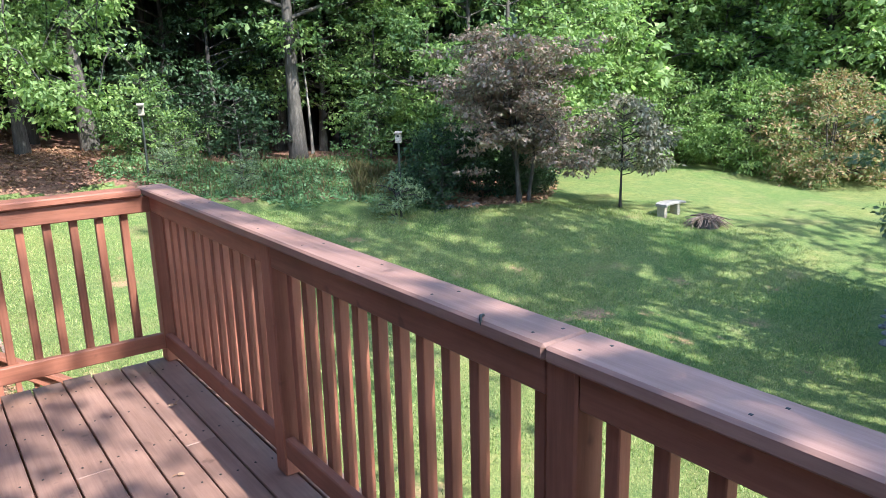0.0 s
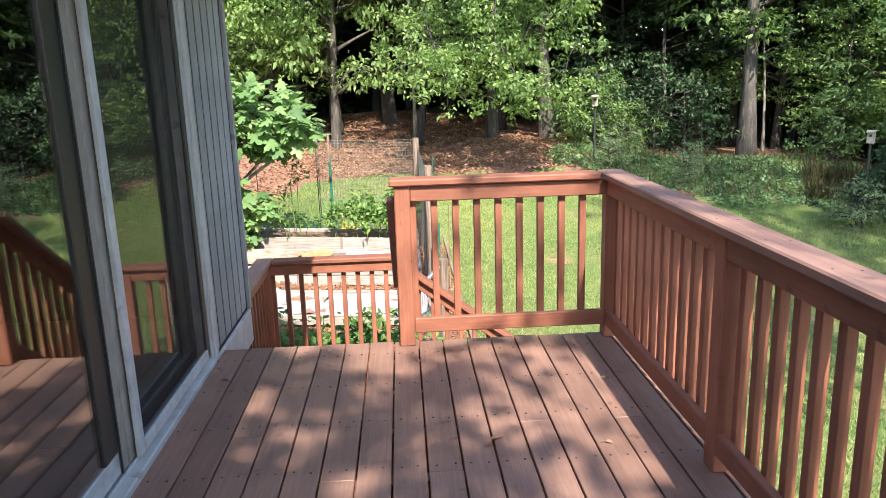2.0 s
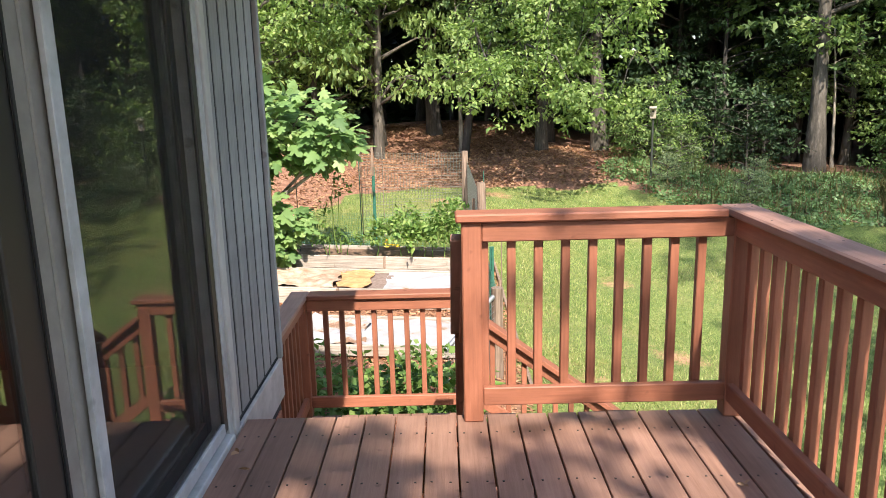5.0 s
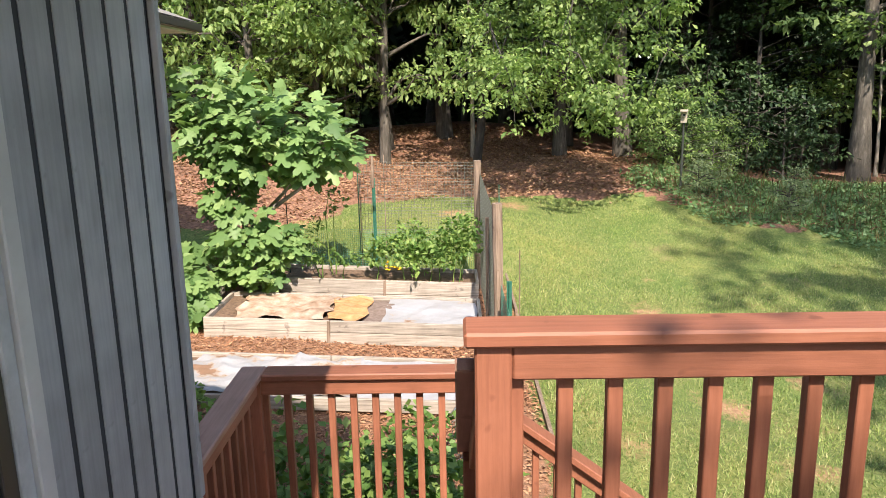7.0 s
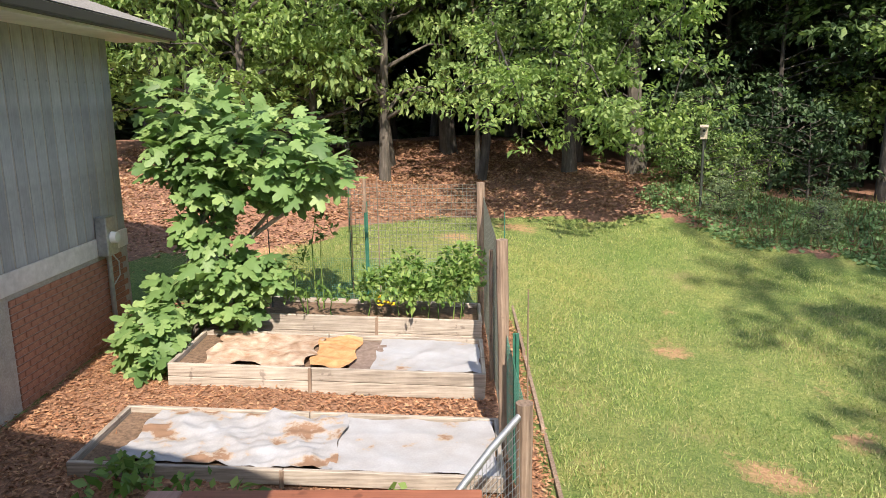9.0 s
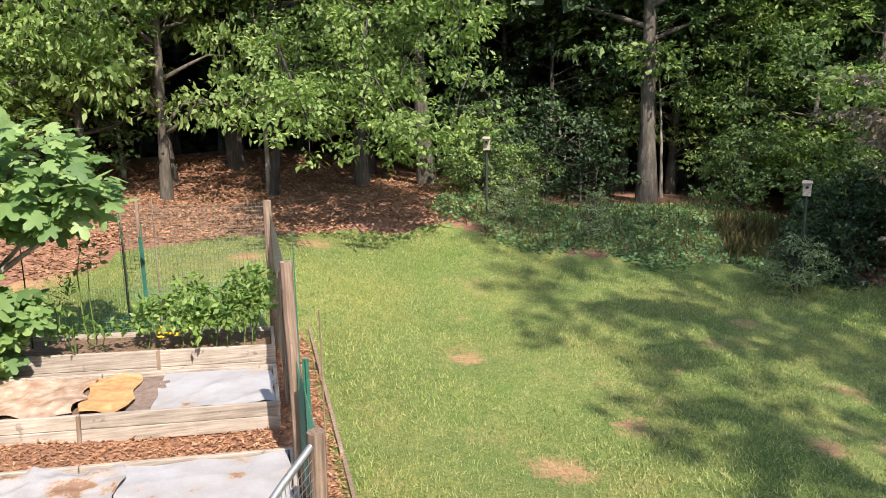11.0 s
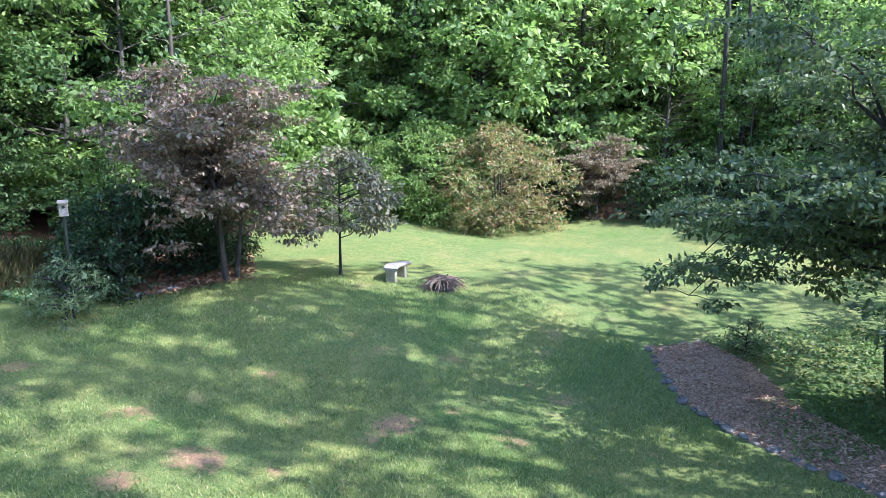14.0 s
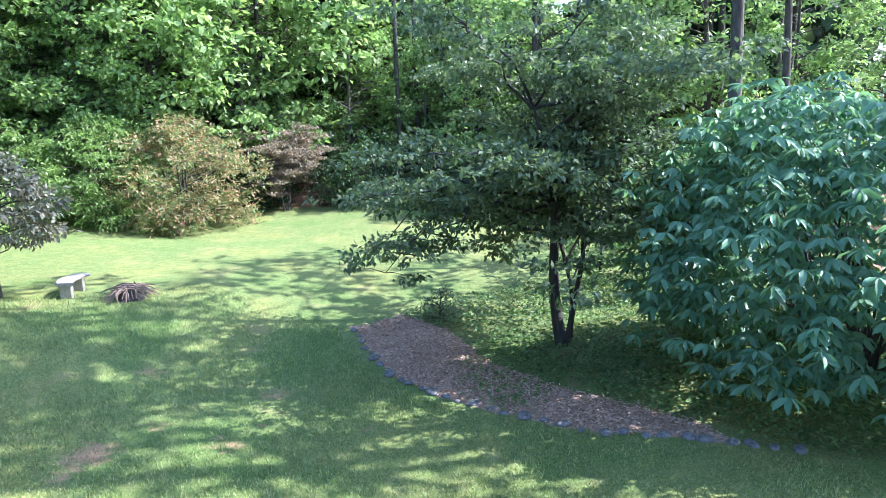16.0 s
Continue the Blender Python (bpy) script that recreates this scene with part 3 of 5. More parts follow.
# ---- railings ----
def place_bar(parent, name, a, b, w, h, mat, cut=0.005, twist=0.0, label=""):
    """A timber from a to b; w across, h upright."""
    a, b = Vector(a), Vector(b)
    d = b - a
    rot = d.to_track_quat("Y", "Z").to_matrix().to_4x4()
    ob = part(name, solid(((-w / 2, 0, -h / 2), (w / 2, d.length, h / 2), cut)), mat, parent, label)
    ob.matrix_world = Matrix.Translation(a) @ rot
    return ob


def railing(label, a, b, out, z0, posts, side="", cap_ext=(0.0, 0.0), first=0.11, cap_mat=None, group="deck railings", rail_from=0.0, rail_to=0.0, cap_cuts=(), nails=False):
    """Level railing from a to b in plan: posts, cap, two rails and balusters. out: unit normal away from the deck."""
    a, b, out = Vector((*a, z0)), Vector((*b, z0)), Vector((*out, 0))
    d = (b - a).normalized()
    along_x = abs(d.x) > 0.5
    ob = thing("deck_railing", label, "railing", group)
    ob.location = a
    bpy.context.view_layer.update()
    wm, cm = (WOOD_X, WOOD_X) if along_x else (WOOD_Y, CAP_Y)
    L = (b - a).length

    def box(name, s0, s1, n0, n1, h0, h1, mat, cut=0.005):
        p0, p1 = a + d * s0 + out * n0, a + d * s1 + out * n1
        lo = [min(p0[k], p1[k]) - a[k] for k in range(2)] + [h0]
        hi = [max(p0[k], p1[k]) - a[k] for k in range(2)] + [h1]
        return part(name, solid((lo, hi, cut)), mat, ob)

    for s in posts:
        box("post", s, s + 0.089, 0, 0.089, 0.0, 0.942, WOOD_Z, 0.006)
    ends = [-cap_ext[0], *cap_cuts, L + cap_ext[1]]
    for s0, s1 in zip(ends, ends[1:]):
        cap = box("cap_rail", s0, s1 - (0.002 if s1 in cap_cuts else 0), -0.026, 0.114, 0.944, 0.982, cm, 0.007)
        sn = s0 + 0.06
        while nails and sn < min(s1, 4.6):
            for off in (0.012, 0.078):
                p = a + d * (sn + off * 0.4) + out * off - a
                part("screw_head", solid(((p.x - 0.004, p.y - 0.004, 0.980), (p.x + 0.004, p.y + 0.004, 0.9828), 0.001)), RUBBER, cap)
            sn += 0.37
    edges = sorted(posts)
    spans = [(p + 0.09, q - 0.001) for p, q in zip(edges, edges[1:])]
    if rail_to > edges[-1] + 0.1:
        spans.append((edges[-1] + 0.09, rail_to))
    if rail_from < edges[0] - 0.1:
        spans.insert(0, (rail_from, edges[0] - 0.001))
    me = None
    for s0, s1 in spans:
        box("top_rail", s0, s1, 0.004, 0.042, 0.853, 0.941, wm)
        box("bottom_rail", s0, s1, 0.004, 0.042, 0.079, 0.167, wm)
        n = round((s1 - s0) / 0.123)
        st = (s1 - s0) / n
        for k in range(n):
            if me is None:
                me = finish("baluster", solid(((-0.019, -0.019, 0), (0.019, 0.019, 0.83), 0.003)), WOOD_Z)
            q = new("baluster", me)
            q.parent = ob
            p = a + d * (s0 + 0.012 + 0.1222 * k if along_x else s0 + st * (k + 0.5)) + out * 0.062
            q.matrix_local = Matrix.Translation((p.x - a.x, p.y - a.y, 0.09))
    return ob


DECK_END = 0.05
railing("red-brown stained wooden railing across the deck end", (1.068, -0.04), (2.36, -0.04), (0, 1), 0, [0.0], cap_ext=(0.026, -0.128), rail_to=1.205)
railing("long red-brown stained wooden railing with weathered cap", (2.27, 0.049), (2.27, -8.6), (1, 0), 0, [0.0, 1.54, 3.05, 4.56, 6.07, 7.58], cap_ext=(0.026, 0), cap_cuts=(3.07,), nails=True)

# ---- deck floor ----
deck = structure("floor_deck", solid(*[((0.03, y, -0.24), (2.33, y + 0.04, -0.034), 0.003) for y in np.arange(-8.6, -0.1, 0.42)],
                 ((0.02, 0.0, -0.26), (2.35, 0.036, -0.034), 0.003), ((2.33, -8.6, -0.26), (2.365, 0.0, -0.034), 0.003)), WOOD_X, "red-brown stained plank deck floor", "deck")
for px, py in ((2.2, -0.2), (2.2, -2.6), (2.2, -5.0), (1.0, -0.2), (0.1, -0.2)):
    part("deck_post", solid(((px, py, gz(px, py) - 0.1), (px + 0.09, py + 0.09, -0.24), 0.005)), WOOD_Z, deck)
jr = np.random.default_rng(11)
CUTS = {2: -1.07, 11: -1.06, 14: -1.07, 5: -1.48, 8: -1.45, 1: -3.3, 16: -3.9}
for k in range(17):
    x0 = 0.0294 + k * 0.1432
    cuts = [-8.6] + [c for c in (CUTS.get(k, -5.2 + jr.uniform(-0.6, 0.6)),)] + [DECK_END + jr.uniform(-0.004, 0.008)]
    for y0, y1 in zip(cuts, cuts[1:]):
        dz = jr.uniform(-0.0015, 0.0015)
        bo = part("deck_board", solid(((x0 + 0.004, y0 + 0.0008, -0.032 + dz), (x0 + 0.1392, y1 - 0.0008, dz), 0.003)), DECK_WOOD, deck)

nail = finish("nail_head", solid(((-0.004, -0.004, -0.001), (0.004, 0.004, 0.0012), 0.0005)), RUBBER)
for k in range(17):
    for y in np.arange(-3.1, -0.05, 0.42):
        for off in (0.036, 0.108):
            q = new("nail_head", nail)
            q.parent = deck
            q.matrix_world = pose(0.0294 + k * 0.1432 + off + jr.uniform(-0.006, 0.006), y + 0.02 + jr.uniform(-0.008, 0.008), 0.001)

# ---- stairs and landing ----
LAND = -0.932
landing = structure("floor_landing", solid(((-0.08, 1.10, LAND - 0.2), (1.05, 1.14, LAND - 0.034), 0.003), ((-0.08, 2.0, LAND - 0.2), (1.10, 2.04, LAND - 0.034), 0.003), ((-0.08, 1.14, LAND - 0.2), (-0.04, 2.0, LAND - 0.034), 0.003),
                     ((1.05, 1.14, LAND - 0.2), (1.09, 2.0, LAND - 0.034), 0.003)), WOOD_X, "small red-brown stair landing of stained planks", "landing")
for k in range(9):
    part("deck_board", solid(((-0.1 + k * 0.1345, 1.09, LAND - 0.032), (-0.1 + k * 0.1345 + 0.129, 2.07, LAND), 0.004)), DECK_WOOD, landing)
for px, py in ((-0.08, 1.95), (1.0, 1.95), (1.0, 1.1)):
    part("deck_post", solid(((px, py, gz(px, py) - 0.1), (px + 0.088, py + 0.088, LAND - 0.2), 0.005)), WOOD_Z, landing)
railing("red-brown stained wooden railing round the stair landing", (-0.14, 2.026), (1.16, 2.026), (0, 1), LAND, [0.0, 1.20], cap_ext=(-0.105, 0.02), group="stair railings")
railing("short red-brown stained railing beside the house wall", (-0.062, 2.14), (-0.062, 0.96), (-1, 0), LAND, [0.0], cap_ext=(0.0, 0.0), rail_to=1.17, group="stair railings")

upper = structure("stairs_upper", solid(((0.06, 0.0, LAND + 0.02), (0.10, 1.1, LAND + 0.1), 0.003)), WOOD_Y, "short flight of stained wooden steps", "stairs")
for k in range(4):
    zz = -0.1864 * (k + 1)
    part("tread", solid(((0.06, 0.06 + k * 0.26, zz - 0.036), (1.03, 0.06 + k * 0.26 + 0.275, zz), 0.005)), DECK_WOOD, upper)
    part("riser", solid(((0.08, 0.055 + k * 0.26, zz + 0.002), (1.02, 0.075 + k * 0.26, zz + 0.148), 0.002)), WOOD_X, upper)
place_bar(upper, "stringer", (0.1, 0.05, -0.28), (0.1, 1.1, -1.03), 0.038, 0.24, WOOD_Y)
place_bar(upper, "stringer", (1.0, 0.05, -0.28), (1.0, 1.1, -1.03), 0.038, 0.24, WOOD_Y)

slope = thing("stair_railing", "sloping red-brown stair railing down to the landing", "railing", "stair railings")
place_bar(slope, "cap_rail", (1.09, 0.055, 0.86), (1.09, 1.25, 0.005), 0.14, 0.038, CAP_Y)
place_bar(slope, "top_rail", (1.09, 0.055, 0.79), (1.09, 1.15, 0.006), 0.038, 0.085, WOOD_Y)
place_bar(slope, "bottom_rail", (1.09, 0.055, 0.06), (1.09, 1.15, -0.723), 0.038, 0.085, WOOD_Y)
part("post", solid(((1.046, 1.15, LAND - 0.15), (1.134, 1.238, 0.0), 0.006)), WOOD_Z, slope)
for k in range(9):
    y = 0.13 + k * 0.118
    z = 0.80 - (y - 0.055) * 0.715
    part("baluster", solid(((1.11, y - 0.019, z - 0.78), (1.148, y + 0.019, z), 0.003)), WOOD_Z, slope)

lower = structure("stairs_lower", solid(((1.09, 1.15, LAND - 0.06), (1.12, 2.0, LAND - 0.036), 0.003)), WOOD_X, "flight of stained wooden steps down to the garden", "stairs")
for k in range(6):
    zz = LAND - 0.178 * (k + 1)
    part("tread", solid(((1.10 + k * 0.24, 1.14, zz - 0.036), (1.10 + k * 0.24 + 0.26, 2.02, zz), 0.005)), DECK_WOOD, lower)
for y in (1.14, 2.0):
    place_bar(lower, "stringer", (1.10, y, LAND - 0.12), (2.7, y, LAND - 0.12 - 1.18), 0.038, 0.24, WOOD_X)
slope2 = thing("stair_railing", "sloping red-brown stair railing down to the lawn", "railing", "stair railings")
SLO = 0.75
place_bar(slope2, "cap_rail", (1.15, 2.07, -0.095), (2.7, 2.07, -0.095 - 1.55 * SLO), 0.14, 0.038, WOOD_X)
place_bar(slope2, "top_rail", (1.15, 2.07, -0.165), (2.61, 2.07, -0.165 - 1.46 * SLO), 0.038, 0.085, WOOD_X)
place_bar(slope2, "bottom_rail", (1.15, 2.07, -0.76), (2.61, 2.07, -0.76 - 1.46 * SLO), 0.038, 0.085, WOOD_X)
part("post", solid(((2.57, 2.026, gz(2.6, 2.07) - 0.1), (2.658, 2.114, -1.21), 0.006)), WOOD_Z, slope2)
for k in range(11):
    x = 1.22 + k * 0.122
    z = -0.165 - (x - 1.15) * SLO
    part("baluster", solid(((x - 0.019, 2.09, z - 0.62), (x + 0.019, 2.128, z + 0.02), 0.003)), WOOD_Z, slope2)

# ---- planks of the house walls ----
plank_strip(wall_deck, 0.0, DOOR_B + 0.07, 0.895, 0.0, WALL_TOP - 0.002, 0.15)
plank_strip(wall_deck, 0.0, -8.9, DOOR_A - 0.125, 0.0, WALL_TOP - 0.002, 0.15)
plank_strip(wall_jog, 0.939, -3.28, -0.095, 0.0, WALL_TOP - 0.002, 0.15, along="x")
plank_strip(wall_far, -3.301, 0.985, 8.8, 0.025, WALL_TOP - 0.002, 0.2)

# ---- foliage ----
def unit(v):
    return v / (np.linalg.norm(v, axis=1, keepdims=True) + 1e-9)


def leaf_arrays(P, out, L, W, r, droop=0.3, spread=0.8, shape=4):
    """Leaf blades at points P that point outwards and hang a little. shape 4: rhombus; 6: long oval."""
    n = len(P)
    a = unit(out + r.normal(0, spread, (n, 3)) + np.array([0, 0, -droop]))
    up = np.array([0, 0, 1.0]) + r.normal(0, 0.45, (n, 3))
    w = unit(np.cross(a, up))
    nn = np.cross(w, a)
    L = (L * r.uniform(0.7, 1.3, n))[:, None]
    Wd = L * W
    if shape == 4:
        V = np.stack([P, P + a * L * 0.45 + w * Wd * 0.5 + nn * L * 0.07, P + a * L - nn * L * 0.05, P + a * L * 0.45 - w * Wd * 0.5 + nn * L * 0.07], 1)
        F = np.array([[0, 1, 2], [0, 2, 3]])
    else:
        V = np.stack([P, P + a * L * 0.3 + w * Wd * 0.45 + nn * L * 0.06, P + a * L * 0.7 + w * Wd * 0.4 + nn * L * 0.05, P + a * L - nn * L * 0.12,
                      P + a * L * 0.7 - w * Wd * 0.4 + nn * L * 0.05, P + a * L * 0.3 - w * Wd * 0.45 + nn * L * 0.06, P + a * L * 0.5 + nn * L * 0.0], 1)
        F = np.array([[0, 1, 6], [1, 2, 6], [2, 3, 6], [3, 4, 6], [4, 5, 6], [5, 0, 6]])
    k = V.shape[1]
    return V.reshape(-1, 3), (np.arange(n)[:, None, None] * k + F[None]).reshape(-1, 3)


def merge(arrs):
    VV, FF, b = [], [], 0
    for V, F in arrs:
        VV.append(V)
        FF.append(F + b)
        b += len(V)
    return np.concatenate(VV), np.concatenate(FF)


def lobes_leaves(lobes, per, L, W, r, droop=0.3, shape=4, flat=0.6, shell=0.55):
    """Leaves in clumps: lobes are (centre, radius)."""
    out = []
    for c, rad in lobes:
        n = max(8, int(per * rad * rad))
        m = max(2, n // 9)
        dc = unit(r.normal(0, 1, (m, 3)))
        qc = rad * (shell + (1 - shell) * r.uniform(0, 1, m)) * r.uniform(0.7, 1.15, m)
        C = dc * qc[:, None]
        pick = r.integers(0, m, n)
        d = dc[pick]
        P = np.asarray(c) + (C[pick] + r.normal(0, 1, (n, 3)) * L * 0.75 * np.array([1, 1, 0.45])) * np.array([1, 1, flat])
        out.append(leaf_arrays(P, d * np.array([1, 1, 0.5]), L, W, r, droop, shape=shape))
    return merge(out)


def limb(a, b, r, sag=0.1, n=5):
    a, b = np.asarray(a, float), np.asarray(b, float)
    t = np.linspace(0, 1, n)[:, None]
    p = a + (b - a) * t + np.array([0, 0, sag]) * np.sin(t * np.pi) * np.linalg.norm(b - a)
    p[1:-1] += r.normal(0, 0.035, (n - 2, 3)) * np.linalg.norm(b - a)
    return p


def make_tree(label, height, radius, base, r, n_lobes=40, lobe=(0.7, 1.3), per=170, L=0.2, W=0.55, leaf=None, bark=None, trunk_r=0.14, category="tree", group="woodland trees",
              flat=0.6, stems=1, rise=0.25, limb_r=0.42, top_pow=0.7, droop=0.3, shape=4, fork=None):
    """Tapered trunk with limbs under a crown of leaf clumps."""
    ob = thing("tree", label, category, group)
    paths, lobes = [], []
    for s in range(stems):
        lean = r.normal(0, 0.03 + 0.09 * (stems > 1), 2)
        k = np.linspace(0, 1, 9)
        pts = np.stack([lean[0] * k * height + 0.06 * np.sin(k * 5 + s) * (height / 8), lean[1] * k * height + 0.06 * np.cos(k * 4 + s) * (height / 8) - 0.06, k * height * 0.93], 1)
        if stems > 1:
            pts[:, :2] += r.normal(0, 0.09, 2) * (0.4 + k[:, None])
        rad = trunk_r * (1 - 0.88 * k) * (1 + 0.5 * np.exp(-k * 22))
        pts[0, 2] = -0.3
        paths.append((pts, rad))
        for i in range(n_lobes // stems):
            z = base + (height - base) * (i + r.uniform(0, 1)) / (n_lobes / stems)
            f = (z - base) / max(height - base, 0.1)
            env = radius * (np.sin(np.pi * min(1, 0.18 + 0.82 * f)) ** top_pow if f > 0.35 else 0.75 + 0.7 * f)
            ang = r.uniform(0, 2 * np.pi)
            q = env * np.sqrt(r.uniform(0.12, 1))
            t0 = np.clip((z - rise * q) / (height * 0.93), 0.1, 0.97)
            j = t0 * 8
            i0 = int(min(j, 7))
            st = pts[i0] + (pts[i0 + 1] - pts[i0]) * (j - i0)
            c = np.array([st[0] + q * np.cos(ang), st[1] + q * np.sin(ang), z])
            lobes.append((c, r.uniform(*lobe) * (1.1 - 0.35 * f)))
            paths.append((limb(st, c, r, 0.06), np.linspace(max(0.012, rad[i0] * limb_r), 0.008, 5)))
    V1, F1 = tube_arrays(paths[:1] if stems == 1 else [p for p in paths if len(p[0]) == 9], 9)
    V2, F2 = tube_arrays([p for p in paths if len(p[0]) != 9], 4)
    part("trunk", np_mesh("trunk", *merge([(V1, F1), (V2, F2)]), bark, True), bark, ob)
    V, F = lobes_leaves(lobes, per, L, W, r, droop, shape, flat)
    part("crown", np_mesh("crown", V, F, leaf), leaf, ob)
    return ob


def put(ob, x, y, rz=0, s=1.0, sink=0.05, sz=None):
    ob.matrix_world = pose(x, y, gz(x, y) - sink, 0, 0, rz) @ Matrix.Diagonal((s, s, sz or s, 1))
    return ob


def put_copy(ob, x, y, rz=0, s=1.0, sz=None):
    c = copy_thing(ob, Matrix.Identity(4))
    c.matrix_basis = pose(x, y, gz(x, y) - 0.05, 0, 0, rz) @ Matrix.Diagonal((s, s, sz or s, 1))
    return c


tr = np.random.default_rng(21)
V_TALL = make_tree("tall woodland tree with bare lower trunk and green crown", 13, 3.6, 3.4, tr, 34, (0.8, 1.35), 165, 0.23, 0.55, LEAF_WOODS, BARK, 0.2)
V_LOW = make_tree("leafy woodland tree branching near the ground", 8.5, 2.9, 0.8, tr, 40, (0.6, 1.05), 340, 0.155, 0.55, LEAF_WOODS, BARK, 0.11)
# Brighter counterpart of V_LOW, with sunlight painted into the leaf colour.
V_BRIGHT = make_tree("woodland tree with pale green leaves, sunlight put into their colour", 9, 3.1, 1.3, tr, 38, (0.6, 1.0), 380, 0.155, 0.6, LEAF_BRIGHT, BARK, 0.12)
# Darker twin of the woods tree: shade painted into the leaves.
V_DARK = make_tree("dark green woodland tree, shade put into its leaf colour", 9, 2.7, 1.2, tr, 36, (0.6, 1.0), 250, 0.17, 0.5, LEAF_HOLLY_SHADE, BARK_DARK, 0.12)
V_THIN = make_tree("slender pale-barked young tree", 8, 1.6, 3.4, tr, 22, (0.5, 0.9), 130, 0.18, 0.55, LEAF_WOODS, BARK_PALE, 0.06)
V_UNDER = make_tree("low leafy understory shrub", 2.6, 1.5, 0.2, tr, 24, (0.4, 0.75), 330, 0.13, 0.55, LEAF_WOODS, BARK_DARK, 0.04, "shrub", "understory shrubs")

# V_UNDER's dark counterpart; its leaf colour carries the shade under the trees.
V_DIM = make_tree("understory shrub with shade put into its dark leaf colour", 2.4, 1.4, 0.2, tr, 22, (0.4, 0.7), 260, 0.14, 0.5, LEAF_HOLLY_SHADE, BARK_DARK, 0.035, "shrub", "understory shrubs")
# High canopy added mainly to block light from the woods; crowns coloured dark too.
V_CANOPY_SHADE = make_tree("tall woodland tree added to shade the woods, with a closed dark crown", 15, 4.6, 5.2, tr, 26, (1.3, 2.0), 48, 0.66, 0.8, LEAF_HOLLY_SHADE, BARK_DARK, 0.2)
# Edge-of-woods tree that looks sunlit through its leaf colour.
V_BIG = make_tree("tall woodland tree in full green leaf, sunlight put into its colour", 14, 4.0, 2.2, tr, 54, (0.9, 1.5), 98, 0.285, 0.62, LEAF_SUN_TINT, BARK, 0.2)
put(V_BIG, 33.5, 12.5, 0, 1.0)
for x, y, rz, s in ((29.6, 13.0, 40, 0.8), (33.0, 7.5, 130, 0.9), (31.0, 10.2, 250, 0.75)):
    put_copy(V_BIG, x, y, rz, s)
put(V_DIM, 8.6, 17.4, 0, 1.1)
put(V_CANOPY_SHADE, 8.0, 21.5, 0, 1.0)
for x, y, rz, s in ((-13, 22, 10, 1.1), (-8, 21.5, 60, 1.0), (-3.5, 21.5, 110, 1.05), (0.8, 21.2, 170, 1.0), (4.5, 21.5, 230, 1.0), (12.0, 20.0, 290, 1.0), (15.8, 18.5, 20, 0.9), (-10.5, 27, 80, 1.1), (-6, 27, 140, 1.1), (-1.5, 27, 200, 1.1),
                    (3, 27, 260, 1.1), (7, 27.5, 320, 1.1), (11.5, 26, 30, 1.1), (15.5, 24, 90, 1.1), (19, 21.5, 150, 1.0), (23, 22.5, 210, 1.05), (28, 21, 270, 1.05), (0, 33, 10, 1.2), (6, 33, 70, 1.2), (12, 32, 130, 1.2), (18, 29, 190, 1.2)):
    put_copy(V_CANOPY_SHADE, x, y, rz, s)

# big marked trunks first
put(V_TALL, 11.1, 16.5, 40, 1.12)
put_copy(V_TALL, 5.55, 17.8, 130, 1.0)
put(V_BRIGHT, -9.5, 19, 10, 1.2)
put(V_THIN, -2.2, 21, 0, 1.0)
put(V_LOW, 15.2, 15.6, 60, 0.95)
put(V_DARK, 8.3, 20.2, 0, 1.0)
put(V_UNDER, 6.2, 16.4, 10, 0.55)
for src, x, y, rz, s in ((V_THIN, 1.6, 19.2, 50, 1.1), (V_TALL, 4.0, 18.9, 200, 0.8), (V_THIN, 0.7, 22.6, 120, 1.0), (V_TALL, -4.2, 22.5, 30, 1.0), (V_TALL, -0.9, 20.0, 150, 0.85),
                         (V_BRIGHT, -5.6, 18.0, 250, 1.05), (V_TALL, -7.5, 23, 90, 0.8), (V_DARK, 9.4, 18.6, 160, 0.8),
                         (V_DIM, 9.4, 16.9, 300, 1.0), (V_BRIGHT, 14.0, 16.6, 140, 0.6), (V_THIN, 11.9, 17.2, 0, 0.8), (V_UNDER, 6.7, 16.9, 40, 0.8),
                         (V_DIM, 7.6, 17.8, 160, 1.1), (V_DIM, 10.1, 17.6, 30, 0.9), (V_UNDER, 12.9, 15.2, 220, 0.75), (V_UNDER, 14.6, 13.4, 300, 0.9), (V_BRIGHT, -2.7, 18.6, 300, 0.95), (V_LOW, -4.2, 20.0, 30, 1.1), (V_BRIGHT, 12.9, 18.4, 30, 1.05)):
    put_copy(src, x, y, rz, s)


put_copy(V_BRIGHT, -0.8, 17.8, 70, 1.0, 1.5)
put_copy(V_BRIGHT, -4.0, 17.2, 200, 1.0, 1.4)


